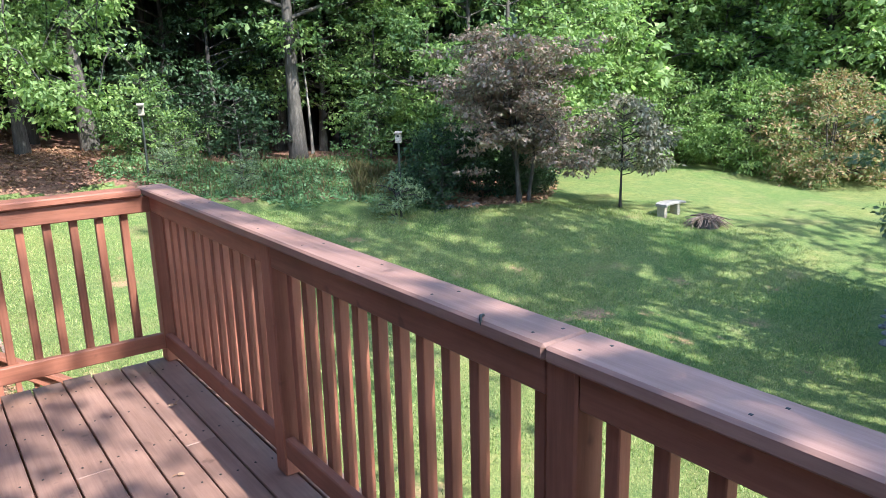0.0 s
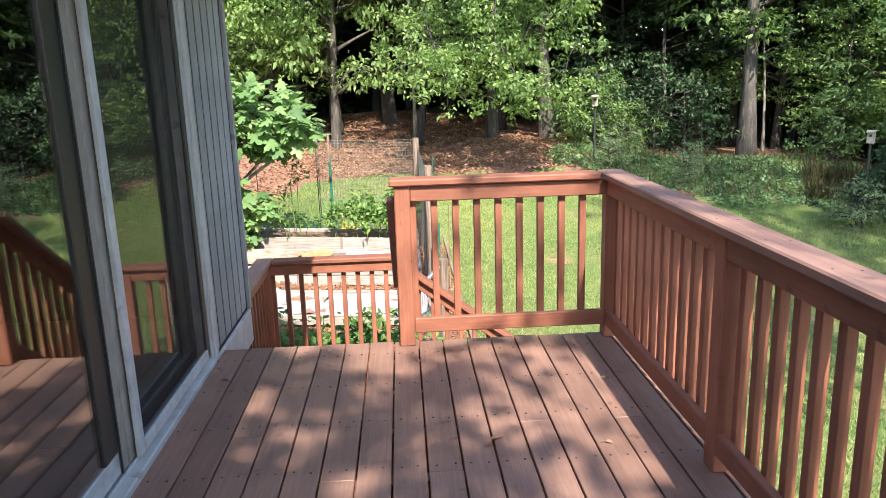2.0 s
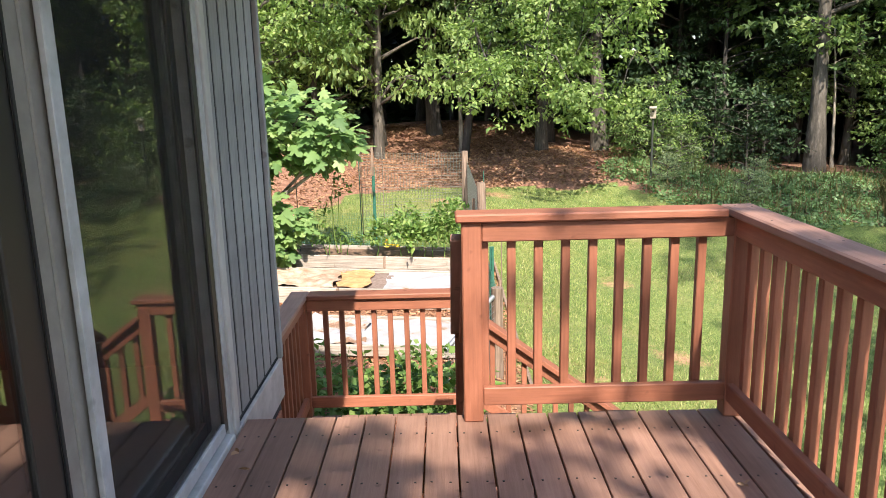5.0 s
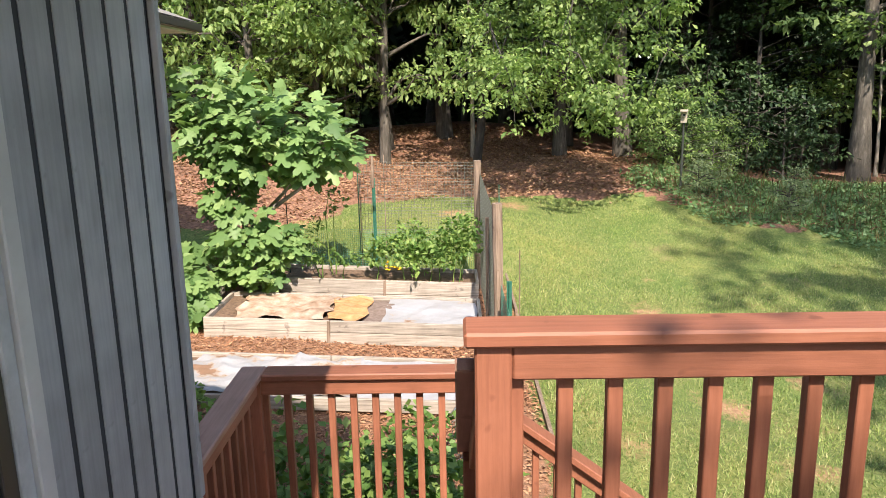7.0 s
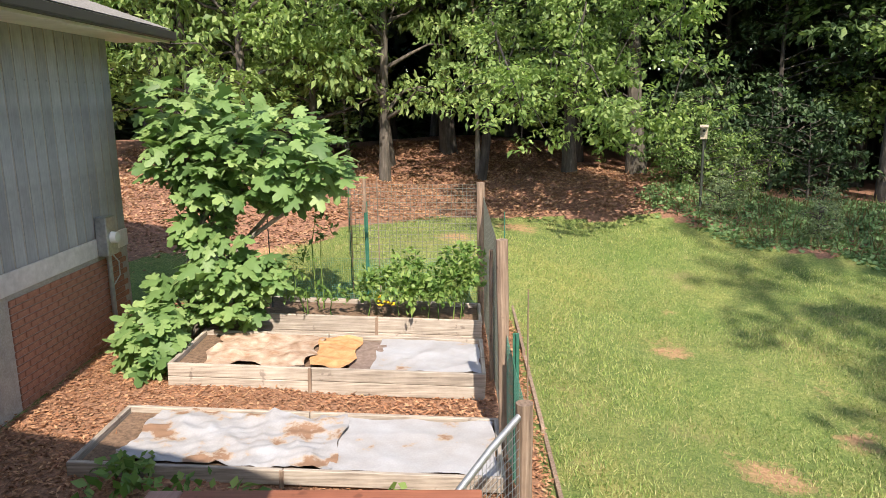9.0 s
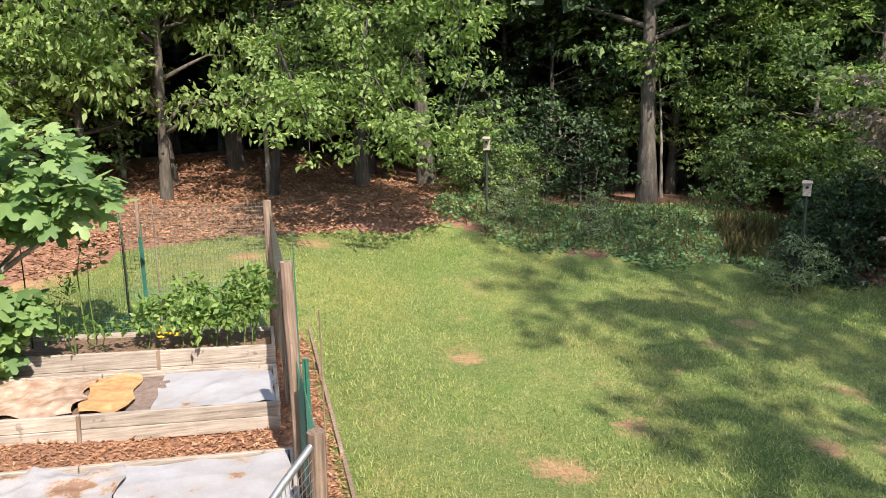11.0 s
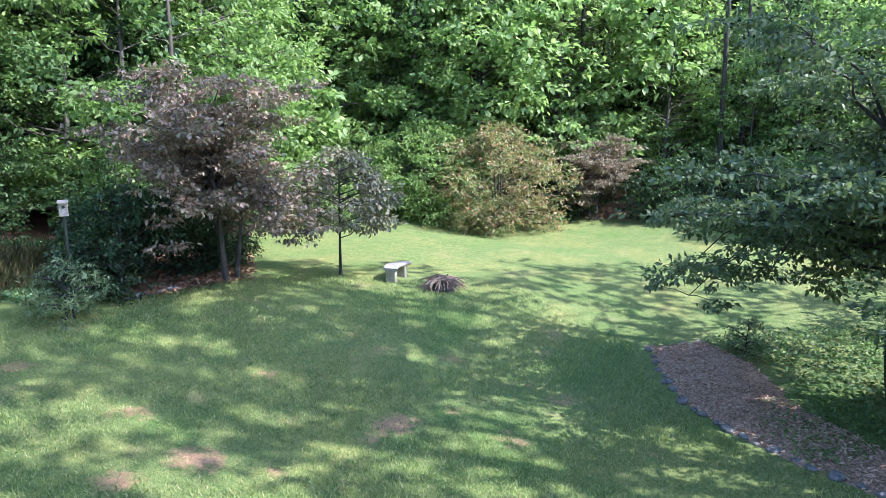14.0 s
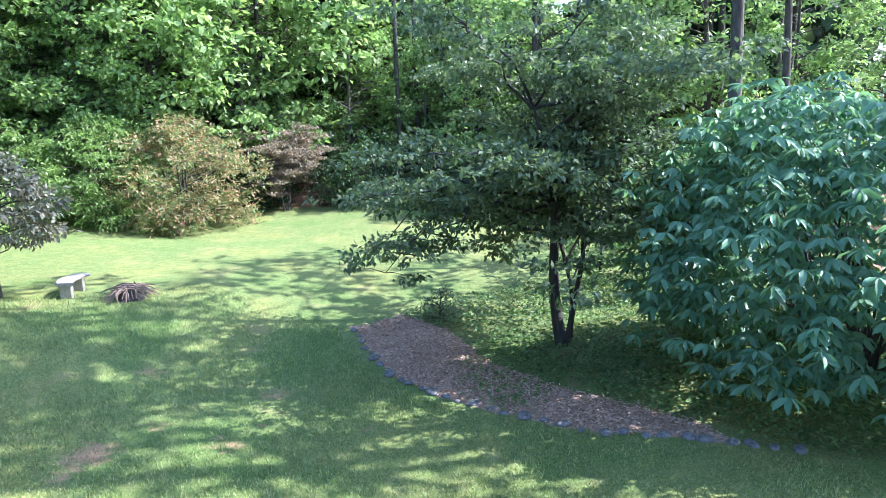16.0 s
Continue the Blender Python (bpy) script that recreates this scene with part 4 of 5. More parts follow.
def overhang_tree():
    """Tree at the woods edge whose long limbs hang far out over leaf litter and lawn."""
    r = np.random.default_rng(23)
    ob = thing("tree", "woods-edge tree with long drooping limbs of pale leaves", "tree", "woodland trees")
    root = np.array([1.65, 18.6, gz(1.65, 18.6) - 0.2])
    k = np.linspace(0, 1, 9)
    trunk = root + np.stack([0.5 * k + 0.1 * np.sin(k * 6), -1.2 * k ** 2, 8.5 * k], 1)
    limbs, lobes = [], []
    for i in range(15):
        j = 2 + i % 6
        st = trunk[j]
        end = np.array([r.uniform(1.9, 5.4), r.uniform(12.0, 14.0), max(1.0, st[2] - r.uniform(0.2, 1.6))])
        p = limb(st, end, r, 0.14, 7)
        limbs.append((p, np.linspace(0.055, 0.012, 7)))
        for t in (3, 4, 5, 6):
            for _ in range(2):
                c = p[t] + r.normal(0, 0.35, 3) * np.array([1, 1, 0.7])
                lobes.append((c, r.uniform(0.4, 0.7)))
                drop = c + np.array([r.normal(0, 0.3), -0.2, -r.uniform(0.4, 1.3)])
                if drop[2] > 0.75:
                    lobes.append((drop, r.uniform(0.28, 0.5)))
                    limbs.append((limb(p[t], drop, r, 0.05, 4), [0.014, 0.011, 0.008, 0.004]))
    V, F = merge([tube_arrays([(trunk, 0.13 * (1 - 0.75 * k))], 9), tube_arrays(limbs, 4)])
    part("trunk", np_mesh("trunk", V, F, BARK_DARK, True), BARK_DARK, ob)
    V, F = lobes_leaves(lobes, 390, 0.118, 0.58, r, 0.45, 4, 0.8, 0.35)
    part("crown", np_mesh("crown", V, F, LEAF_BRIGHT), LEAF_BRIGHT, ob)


overhang_tree()

EDGE = [(15, 14.6), (18.5, 15.2), (22, 16.6), (26, 17), (30.5, 14), (32, 9.5), (32, 5), (31, 0.5), (29, -4.5), (26, -9.5), (22, -13)]
wr = np.random.default_rng(5)
for i, ((ax, ay), (bx, by)) in enumerate(zip(EDGE, EDGE[1:])):
    nx, ny = -(by - ay), bx - ax
    nl = math.hypot(nx, ny)
    nx, ny = nx / nl, ny / nl
    for row, off in enumerate((0.0, 3.0, 6.5, 10.5) if i < 5 else (4.0, 7.5, 11.5)):
        for k in range(2):
            t = (k + wr.uniform(0.1, 0.9)) / 2
            x, y = ax + (bx - ax) * t + nx * (off + wr.uniform(-0.6, 0.6)), ay + (by - ay) * t + ny * (off + wr.uniform(-0.6, 0.6))
            if i > 7 and row != 0:
                continue
            src = (V_LOW, V_BRIGHT, V_BIG, V_BRIGHT, V_TALL if i < 1 else V_BIG)[wr.integers(5)] if row < 2 else V_CANOPY_SHADE if i < 2 or row == 3 else V_BIG
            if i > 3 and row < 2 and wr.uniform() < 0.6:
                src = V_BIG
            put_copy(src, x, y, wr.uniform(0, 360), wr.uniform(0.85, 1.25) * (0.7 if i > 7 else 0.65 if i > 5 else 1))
    for u in range(4):
        t = (u + wr.uniform(0.1, 0.9)) / 4
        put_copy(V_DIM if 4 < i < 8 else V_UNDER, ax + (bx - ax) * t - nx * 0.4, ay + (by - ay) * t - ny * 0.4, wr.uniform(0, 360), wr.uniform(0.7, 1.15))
    put_copy(V_UNDER, (ax + bx) / 2, (ay + by) / 2, wr.uniform(0, 360), wr.uniform(0.8, 1.2))

for x, y, rz, s in ((19.5, -4.2, 0, 1.0), (22.5, -5.2, 90, 1.1), (18.2, -6.6, 40, 0.9), (25.5, -5.5, 200, 1.1), (21, -7.5, 150, 1.2), (16.2, -8.6, 260, 0.9), (24, -8.5, 300, 1.2)):
    put_copy(V_UNDER, x, y, rz, s)


def far_woods():
    """The woods beyond, as one deep belt of leaves and stems; the dark leaf stands for shade."""
    r = np.random.default_rng(9)
    n = 66000
    ang = r.uniform(radians(-62), radians(128), n)
    q = r.uniform(36, 50, n)
    x, y = 4 + q * np.sin(ang), 4 + q * np.cos(ang)
    z = ground_z(x, y) + r.uniform(0, 1, n) ** 1.1 * (13 + 4 * np.sin(ang * 9) + 2 * np.sin(ang * 23))
    P = np.stack([x, y, z], 1)
    toward = np.stack([-np.sin(ang), -np.cos(ang), 0 * ang], 1)
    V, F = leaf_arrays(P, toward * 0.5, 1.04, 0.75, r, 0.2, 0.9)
    ob = thing("far_woods", "dense belt of distant green woodland, shade put into its dark leaves", "woods", kind="stuff", bm=np_mesh("far_woods", V, F, LEAF_HOLLY_SHADE), material=LEAF_HOLLY_SHADE)
    paths = []
    for k in range(150):
        a, d = r.uniform(radians(-60), radians(125)), r.uniform(30, 44)
        px, py = 4 + d * math.sin(a), 4 + d * math.cos(a)
        if px > -40:
            paths.append((np.array([[px, py, gz(px, py) - 0.3], [px + r.normal(0, 0.2), py, 5], [px + r.normal(0, 0.5), py, 12]]), [r.uniform(0.1, 0.2), 0.1, 0.04]))
    part("far_stems", tube_mesh("far_stems", paths, BARK_DARK, 5), BARK_DARK, ob)


far_woods()

# ---- shade trees past the deck, whose shadows dapple lawn and boards ----
sr = np.random.default_rng(31)
SHADE = make_tree("tall broadleaf tree shading the lawn", 16, 4.0, 8.2, sr, 40, (0.65, 1.1), 44, 0.3, 0.6, LEAF_WOODS, BARK, 0.15, group="shade trees")
put(SHADE, 12.2, -8.6, 0, 1.36)
DENSE = make_tree("leafy broadleaf tree shading the deck boards", 10.5, 2.6, 5.4, sr, 40, (0.5, 0.8), 170, 0.22, 0.6, LEAF_WOODS, BARK, 0.16, group="shade trees")
put(DENSE, 1.7, -10.6, 0, 1.0)
put_copy(DENSE, 1.45, -10.4, 100, 0.6, 1.4)
put_copy(DENSE, 2.1, -9.2, 40, 0.72, 1.06)
put_copy(DENSE, 1.2, -9.6, 310, 0.55, 1.0)
for x, y, rz, s in ((17.6, -6.6, 120, 1.18), (21.5, -9.5, 250, 0.95), (3.3, -8.7, 200, 0.74), (1.0, -11.1, 140, 0.66), (2.6, -11.0, 240, 0.66), (11.8, -11.6, 300, 0.8), (9.8, -15.6, 80, 0.85), (6.8, -13.0, 150, 0.75)):
    put_copy(SHADE, x, y, rz, s)
for x, y, rz, s, sz in ((13.2, -10.6, 30, 1.3, 1.95), (16.8, -10.4, 210, 1.1, 1.9), (12.2, -10.9, 160, 1.0, 2.0), (14.8, -11.2, 250, 1.0, 2.0)):
    put_copy(SHADE, x, y, rz, s, sz)

# ---- garden trees and shrubs ----
gr = np.random.default_rng(41)
def layered_tree(label, root, seed, stems, height, reach, lean, n, low, per, leaf, bark, group="garden trees"):
    """Stems that fork low and carry wide flat layers of leaves. stems: (dx, dy, height, thickness); lean: where the crown's middle stands from the root."""
    r = np.random.default_rng(seed)
    ob = thing("tree", label, "tree", group)
    k = np.linspace(0, 1, 9)
    shafts = [np.stack([dx * (0.25 + 0.75 * k) + 0.1 * np.sin(k * 5 + i), dy * (0.25 + 0.75 * k ** 1.4) + 0.08 * np.sin(k * 7 + i), -0.15 + (h + 0.15) * k], 1) for i, (dx, dy, h, w) in enumerate(stems)]
    limbs, lobes = [], []
    for i in range(n):
        st = shafts[(0, 0, 1, 2)[i % 4]]
        j = int(r.integers(5, 9))
        a = r.uniform(0, 2 * np.pi)
        q = reach * r.uniform(0.42, 1.0)
        top = np.array([lean[0] + q * np.cos(a) * 0.9, lean[1] + q * np.sin(a), min(height - 0.14 * height * (q / reach) ** 2, st[j][2] + r.uniform(0.03, 0.37) * height)])
        if i % low == 0:
            top[2] = r.uniform(0.2, 0.31) * height
        p = limb(st[j], top, r, 0.1, 7)
        limbs.append((p, np.linspace(0.034, 0.007, 7) * reach / 3.3))
        for t in (2, 3, 4, 5, 6):
            for _ in range(2):
                c = p[t] + r.normal(0, 1, 3) * np.array([0.13, 0.13, 0.03]) * reach + np.array([0, 0, 0.06])
                lobes.append((c, r.uniform(0.13, 0.24) * reach))
                limbs.append((limb(p[t], c, r, 0.02, 4), [0.009, 0.007, 0.005, 0.003]))
    V, F = merge([tube_arrays([(p, s[3] * (1 - 0.75 * k)) for p, s in zip(shafts, stems)], 9), tube_arrays(limbs, 4)])
    part("trunk", np_mesh("trunk", V, F, bark, True), bark, ob)
    V, F = lobes_leaves(lobes, per, 0.11, 0.55, r, 0.4, 4, 0.22, 0.3)
    part("crown", np_mesh("crown", V, F, leaf), leaf, ob)
    return put(ob, *root, sink=0.0)


dog = layered_tree("small dogwood with purple-red autumn leaves and forked grey trunk", (14.45, 10.1), 46, ((-0.5, 0.1, 3.2, 0.075), (0.35, -0.2, 2.9, 0.06), (-0.1, 0.45, 2.4, 0.05)), 4.5, 2.3, (-0.2, 0.0), 42, 4, 380, LEAF_RED, BARK)
layered_tree("spreading dogwood with layered grey-green foliage and dark trunk", (14.7, -2.6), 43, ((0.1, 0.6, 4.3, 0.12), (0.25, -0.25, 3.4, 0.065), (-0.2, 0.25, 2.7, 0.05)), 6.4, 3.3, (0.0, 0.95), 40, 6, 270, LEAF_PALE, BARK_DARK)
sap = make_tree("young dogwood sapling with drooping dusky leaves", 3.0, 1.3, 1.15, gr, 44, (0.32, 0.52), 640, 0.12, 0.5, LEAF_DUSK, BARK_DARK, 0.04, group="garden trees", flat=0.5, droop=0.8)
put(sap, 16.82, 8.85, 30, 1.0)
holly = make_tree("dark evergreen holly bush with glossy leaves", 2.1, 1.3, 0.15, gr, 44, (0.38, 0.62), 800, 0.1, 0.5, LEAF_HOLLY_SHADE, BARK_DARK, 0.05, "shrub", "garden shrubs", 0.8)
put(holly, 12.7, 11.5, 0, 1.0)
put_copy(holly, 14.6, 11.9, 90, 0.95)
put_copy(holly, 15.9, 11.5, 200, 0.7)
put_copy(holly, 17.6, 13.6, 50, 1.1)
orange = make_tree("large shrub with green and rust-coloured leaves", 3.5, 2.6, 0.2, gr, 96, (0.45, 0.8), 520, 0.14, 0.38, LEAF_ORANGE, BARK, 0.05, "shrub", "garden shrubs", 0.75, stems=3)
put(orange, 27.8, 8.6, 0, 1.05)
green_shrub = make_tree("large pale green arching shrub", 3.5, 2.3, 0.2, gr, 80, (0.45, 0.8), 480, 0.14, 0.38, LEAF_BRIGHT, BARK, 0.05, "shrub", "garden shrubs", 0.75, stems=3)
put(green_shrub, 27.0, 11.2, 0, 1.05)
put_copy(green_shrub, 25.2, 14.2, 100, 1.1)
put_copy(dog, 31.0, 5.6, 140, 0.75)
small = make_tree("small wispy bush on the lawn edge", 0.75, 0.42, 0.1, gr, 18, (0.12, 0.2), 3600, 0.06, 0.35, LEAF_GREY, BARK_DARK, 0.02, "shrub", "small bushes", 0.7)
put(small, 10.75, 10.75, 0, 1.5)
put_copy(small, 8.0, 13.6, 60, 1.1)
for x, y, rz, s in ((6.5, 14.7, 10, 1.0), (8.7, 14.9, 80, 0.9), (7.2, 15.6, 220, 1.3)):
    put_copy(small, x, y, rz, s)
put_copy(small, 16.2, -0.2, 60, 1.0)
wild = make_tree("pale wild shrub below the bird house", 1.7, 0.95, 0.1, gr, 30, (0.28, 0.45), 420, 0.11, 0.4, LEAF_BRIGHT, BARK, 0.03, "shrub", "garden shrubs", 0.8)
put(wild, 6.6, 16.2, 0, 1.0)
put_copy(wild, 7.6, 16.3, 120, 0.8)


def big_leaf_shrub():
    """Buckeye-like shrub: whorls of long hanging leaflets on the ends of its shoots."""
    r = np.random.default_rng(51)
    ob = thing("large_leaved_shrub", "large shrub with whorls of big hanging blue-green leaves", "shrub", "garden shrubs")
    base = np.array([12.6, -6.7, gz(12.6, -6.7)])
    ends, paths = [], []
    for k in range(1450):
        a = r.uniform(0, 2 * np.pi)
        h = r.uniform(0.7, 4.2)
        rad = 3.4 * np.sqrt(max(0.05, 1 - ((h - 1.9) / 2.7) ** 2)) * r.uniform(0.6, 1.06)
        ends.append(base + np.array([rad * np.cos(a), rad * np.sin(a), h]))
    for k in range(34):
        e = ends[k * 42]
        p = limb(base + np.array([*r.normal(0, 0.25, 2), -0.1]), e, r, 0.12, 6)
        paths.append((p, np.linspace(0.028, 0.006, 6)))
    arr = []
    for e in ends:
        outd = e - base
        outd[2] *= 0.2
        outd /= np.linalg.norm(outd)
        for c in range(r.integers(2, 4)):
            cc = e + r.normal(0, 0.2, 3)
            n = 7
            th = np.linspace(0, 2 * np.pi, n, endpoint=False) + r.uniform(0, 1)
            dirs = np.stack([np.cos(th), np.sin(th), -0.45 - 0.25 * r.uniform(0, 1, n)], 1) + outd * 0.45
            arr.append(leaf_arrays(np.repeat(cc[None], n, 0) + unit(dirs) * 0.02, dirs, 0.21, 0.36, r, 0.12, 0.15, shape=6))
    V, F = merge(arr)
    part("branchwork", tube_mesh("branchwork", paths, BARK_DARK, 6), BARK_DARK, ob)
    part("foliage", np_mesh("foliage", V, F, LEAF_BIG), LEAF_BIG, ob)


big_leaf_shrub()


def fig_leaf_outline():
    a = [(0, 0), (0.14, -0.04), (0.33, 0.0), (0.41, 0.15), (0.25, 0.28), (0.45, 0.45), (0.4, 0.61), (0.18, 0.55), (0.17, 0.85), (0, 1.0)]
    return np.array(a + [(-x, y) for x, y in reversed(a[1:-1])])


def fig_tree():
    """Fig: grey crooked stems and broad lobed leaves in clusters."""
    r = np.random.default_rng(61)
    ob = thing("fig_tree", "fig tree with broad lobed bright green leaves beside the beds", "tree", "garden trees")
    lobes = [((-2.3, 8.6, 1.55), 0.55), ((-2.35, 8.5, 0.95), 0.5), ((-1.9, 8.5, 1.15), 0.65), ((-1.25, 8.4, 1.15), 0.62), ((-0.75, 8.35, 0.85), 0.5), ((-1.6, 8.35, 0.75), 0.5), ((-2.0, 8.5, 0.5), 0.34), ((-2.15, 8.45, 0.1), 0.3), ((-0.95, 8.4, 0.6), 0.3),
             ((-1.85, 8.2, -0.35), 0.4), ((-1.45, 8.3, -0.5), 0.32), ((-2.45, 8.1, -0.75), 0.36), ((-2.5, 7.5, -0.95), 0.34), ((-2.45, 7.2, -1.15), 0.26), ((-1.75, 8.2, -0.85), 0.35)]
    root = np.array([-2.45, 8.6, gz(-2.45, 8.6) - 0.1])
    paths = [(limb(root + np.array([*r.normal(0, 0.12, 2), 0]), np.array(c), r, 0.08, 6), np.linspace(0.05, 0.015, 6)) for c, _ in lobes]
    out = fig_leaf_outline()
    k = len(out)
    VV, FF, b = [], [], 0
    for c, rad in lobes:
        for i in range(int(230 * rad)):
            d = r.normal(0, 1, 3)
            d /= np.linalg.norm(d)
            p = np.array(c) + d * rad * r.uniform(0.55, 1.08) * np.array([1, 1, 0.85])
            ax = d * np.array([1, 1, 0.3]) + r.normal(0, 0.4, 3) + np.array([0, -0.25, -0.35])
            ax /= np.linalg.norm(ax)
            up = np.array([0.1, -0.35, 1.0]) + r.normal(0, 0.35, 3)
            w = np.cross(ax, up)
            w /= np.linalg.norm(w)
            nn = np.cross(w, ax)
            s = r.uniform(0.15, 0.29)
            v = p + s * (out[:, :1] * w + out[:, 1:] * ax - nn * (0.35 * np.abs(out[:, :1]) ** 1.5 + 0.12 * out[:, 1:] ** 2))
            cen = p + s * 0.4 * ax
            VV.append(np.vstack([v, cen[None]]))
            FF += [(b + j, b + (j + 1) % k, b + k) for j in range(k)]
            b += k + 1
    part("branchwork", tube_mesh("branchwork", paths, BARK_PALE, 7), BARK_PALE, ob)
    part("foliage", np_mesh("foliage", np.concatenate(VV), np.array(FF), LEAF_FIG), LEAF_FIG, ob)


fig_tree()


# ---- ground cover ----
def scatter(poly, n, r, wander=0.0):
    xs, ys = [p[0] for p in poly], [p[1] for p in poly]
    x, y = r.uniform(min(xs) - wander, max(xs) + wander, n), r.uniform(min(ys) - wander, max(ys) + wander, n)
    k = inside(poly, x + wander * (np.sin(y * 3.3) + r.normal(0, 0.5, n)), y + wander * (np.sin(x * 2.9 + 1) + r.normal(0, 0.5, n)))
    return x[k], y[k]


def cover(name, label, category, poly, n, L, W, height, mat, seed, flat=False, mound=1.0, upright=False, wander=0.0):
    r = np.random.default_rng(seed)
    x, y = scatter(poly, n, r, wander)
    hill = 0.5 + 0.5 * np.sin(x * mound * 2.1 + 1.3 * np.sin(y * mound * 1.7)) * np.cos(y * mound * 1.9)
    z = ground_z(x, y) + 0.012 + (height * (0.25 + 0.75 * hill) * r.uniform(0.3, 1, len(x)) if height else 0.012 * r.uniform(0, 1, len(x)))
    P = np.stack([x, y, z], 1)
    d = r.normal(0, 1, (len(x), 3)) * np.array([1, 1, 0.12 if flat else 0.35])
    if upright:
        d = d * 0.25 + np.array([0, 0, 1.0])
    V, F = leaf_arrays(P, d, L, W, r, 0.0, 0.15)
    thing(name, label, category, kind="stuff", bm=np_mesh(name, V, F, mat), material=mat)


cover("ivy", "low ivy ground cover along the woods edge", "ivy", IVY_BED, 44000, 0.085, 0.8, 0.04, LEAF_IVY, 71, wander=0.28)
cover("leaf_litter", "fallen brown leaves on the woodland floor", "leaves", [(-8, 10.5), (-4.4, 11.7), (-2.2, 12.6), (-0.4, 14.4), (1.5, 15.2), (5, 14.8), (7, 17), (4, 23), (-8, 23)], 60000, 0.08, 0.6, 0, LEAF_DRY, 72, True, wander=0.3)
cover("leaf_litter", "fallen brown leaves under the dogwood", "leaves", [(12.6, 10.6), (14.6, 9.7), (16.5, 11.0), (18.5, 12.8), (16, 13), (13, 12.5)], 5000, 0.1, 0.6, 0, LEAF_DRY, 73, True)
cover("mulch", "grey-brown shredded bark mulch in the border", "mulch", MULCH_BED, 26000, 0.07, 0.35, 0, CHIP_GREY, 74, True)
cover("wood_chips", "orange-brown wood chips between garden beds", "wood chips", GARDEN, 42000, 0.055, 0.35, 0, CHIP, 75, True)
cover("low_plants", "low green plants under the spreading dogwood", "plants", [(16.9, 0.5), (16.0, -0.45), (14.2, -1.1), (13.0, -2.05), (12.1, -2.9), (11.3, -3.65), (10.4, -4.3), (10.2, -6.5), (10.4, -9.5), (19, -7), (18.5, -2)], 34000, 0.085, 0.5, 0.2, LEAF_WOODS, 76, wander=0.15)
cover("weeds", "low green weeds growing through the bark mulch", "weeds", [(14.2, -1.0), (13.0, -2.0), (11.9, -1.4), (12.9, -0.3)], 2600, 0.06, 0.5, 0.05, LEAF_VEG, 79, wander=0.25)
cover("tall_grass", "wispy pale grass stems in the ivy", "grass", IVY_BED, 2600, 0.24, 0.03, 0.02, STRAW, 78, upright=True, wander=0.3)
cover("tall_grass", "dry tufted grass beside the ivy", "grass", [(10.6, 12.4), (12.6, 11.9), (13.6, 13.5), (11.5, 14.2)], 2600, 0.34, 0.014, 0.05, STRAW, 77, upright=True)


def grass():
    """Short mown blades over the lawn nearest to the deck."""
    r = np.random.default_rng(81)
    x, y = scatter([(1.95, 1.9), (1.95, 9.5), (-2.5, 10.2), (-3.2, 11.9), (-2.0, 12.5), (-0.4, 14.1), (1.5, 14.9), (5, 14.4), (7.3, 12.4), (9.9, 11.4), (12.5, 10.6), (16.5, 9.5), (18, 5), (16, 1.8), (13.6, 0.9), (12, -0.6), (10.7, -3), (9.5, -6), (2.6, -6), (2.6, 0.5)], 640000, r)
    keep = r.uniform(0, 1, len(x)) < np.clip(9.0 / (4 + np.hypot(x - 2, y)), 0.25, 1)
    keep &= r.uniform(0, 1, len(x)) > 1.1 * clay_mask(x, y)
    x, y = x[keep], y[keep]
    n = len(x)
    z = ground_z(x, y)
    h = r.uniform(0.02, 0.065, n)
    a = r.uniform(0, 2 * np.pi, n)
    wv = np.stack([np.cos(a), np.sin(a), 0 * a], 1) * 0.006
    P = np.stack([x, y, z], 1)
    tip = P + np.stack([r.normal(0, 0.025, n), r.normal(0, 0.025, n), h], 1)
    V = np.stack([P - wv, P + wv, tip], 1).reshape(-1, 3)
    thing("grass", "short mown green lawn grass", "grass", kind="stuff", bm=np_mesh("grass", V, np.arange(3 * n).reshape(-1, 3), BLADE), material=BLADE)


grass()

# ---- garden beds ----
def tilt_z(x):
    """The beds follow the ground, which falls towards the lawn."""
    return -1.41 - 0.16 * (x + 2.1) / 3.45


def bed(label, x0, x1, y0, y1, rise, courses, seam):
    ob = thing("raised_bed", label, "garden bed", "raised garden beds")
    h = rise / courses
    ang = math.degrees(math.atan2(tilt_z(x1) - tilt_z(x0), x1 - x0))
    m = Matrix.Translation((x0, 0, tilt_z(x0))) @ Matrix.Rotation(radians(-ang), 4, "Y")
    L = x1 - x0
    r = np.random.default_rng(int(abs(y0) * 10))
    for c in range(courses):
        z0, z1 = c * h - 0.03, (c + 1) * h - 0.034
        for yy in (y0, y1 - 0.045):
            for a, b in ((0, seam), (seam + 0.006, L)):
                part("board", solid(((a, yy + r.uniform(-0.004, 0.004), z0), (b, yy + 0.045, z1), 0.006, m)), OLD_X, ob)
        for xx in (0, L - 0.045):
            part("board", solid(((xx, y0 + 0.047, z0), (xx + 0.045, y1 - 0.047, z1), 0.006, m)), OLD_Y, ob)
    part("stake", solid(((seam - 0.02, y0 - 0.025, -0.06), (seam + 0.02, y0 - 0.005, rise - 0.03), 0.004, m)), OLD_Z, ob)
    part("soil", solid(((0.045, y0 + 0.045, -0.1), (L - 0.045, y1 - 0.045, rise - 0.09), 0.01, m)), SOIL, ob, "bare brown soil")
    return m


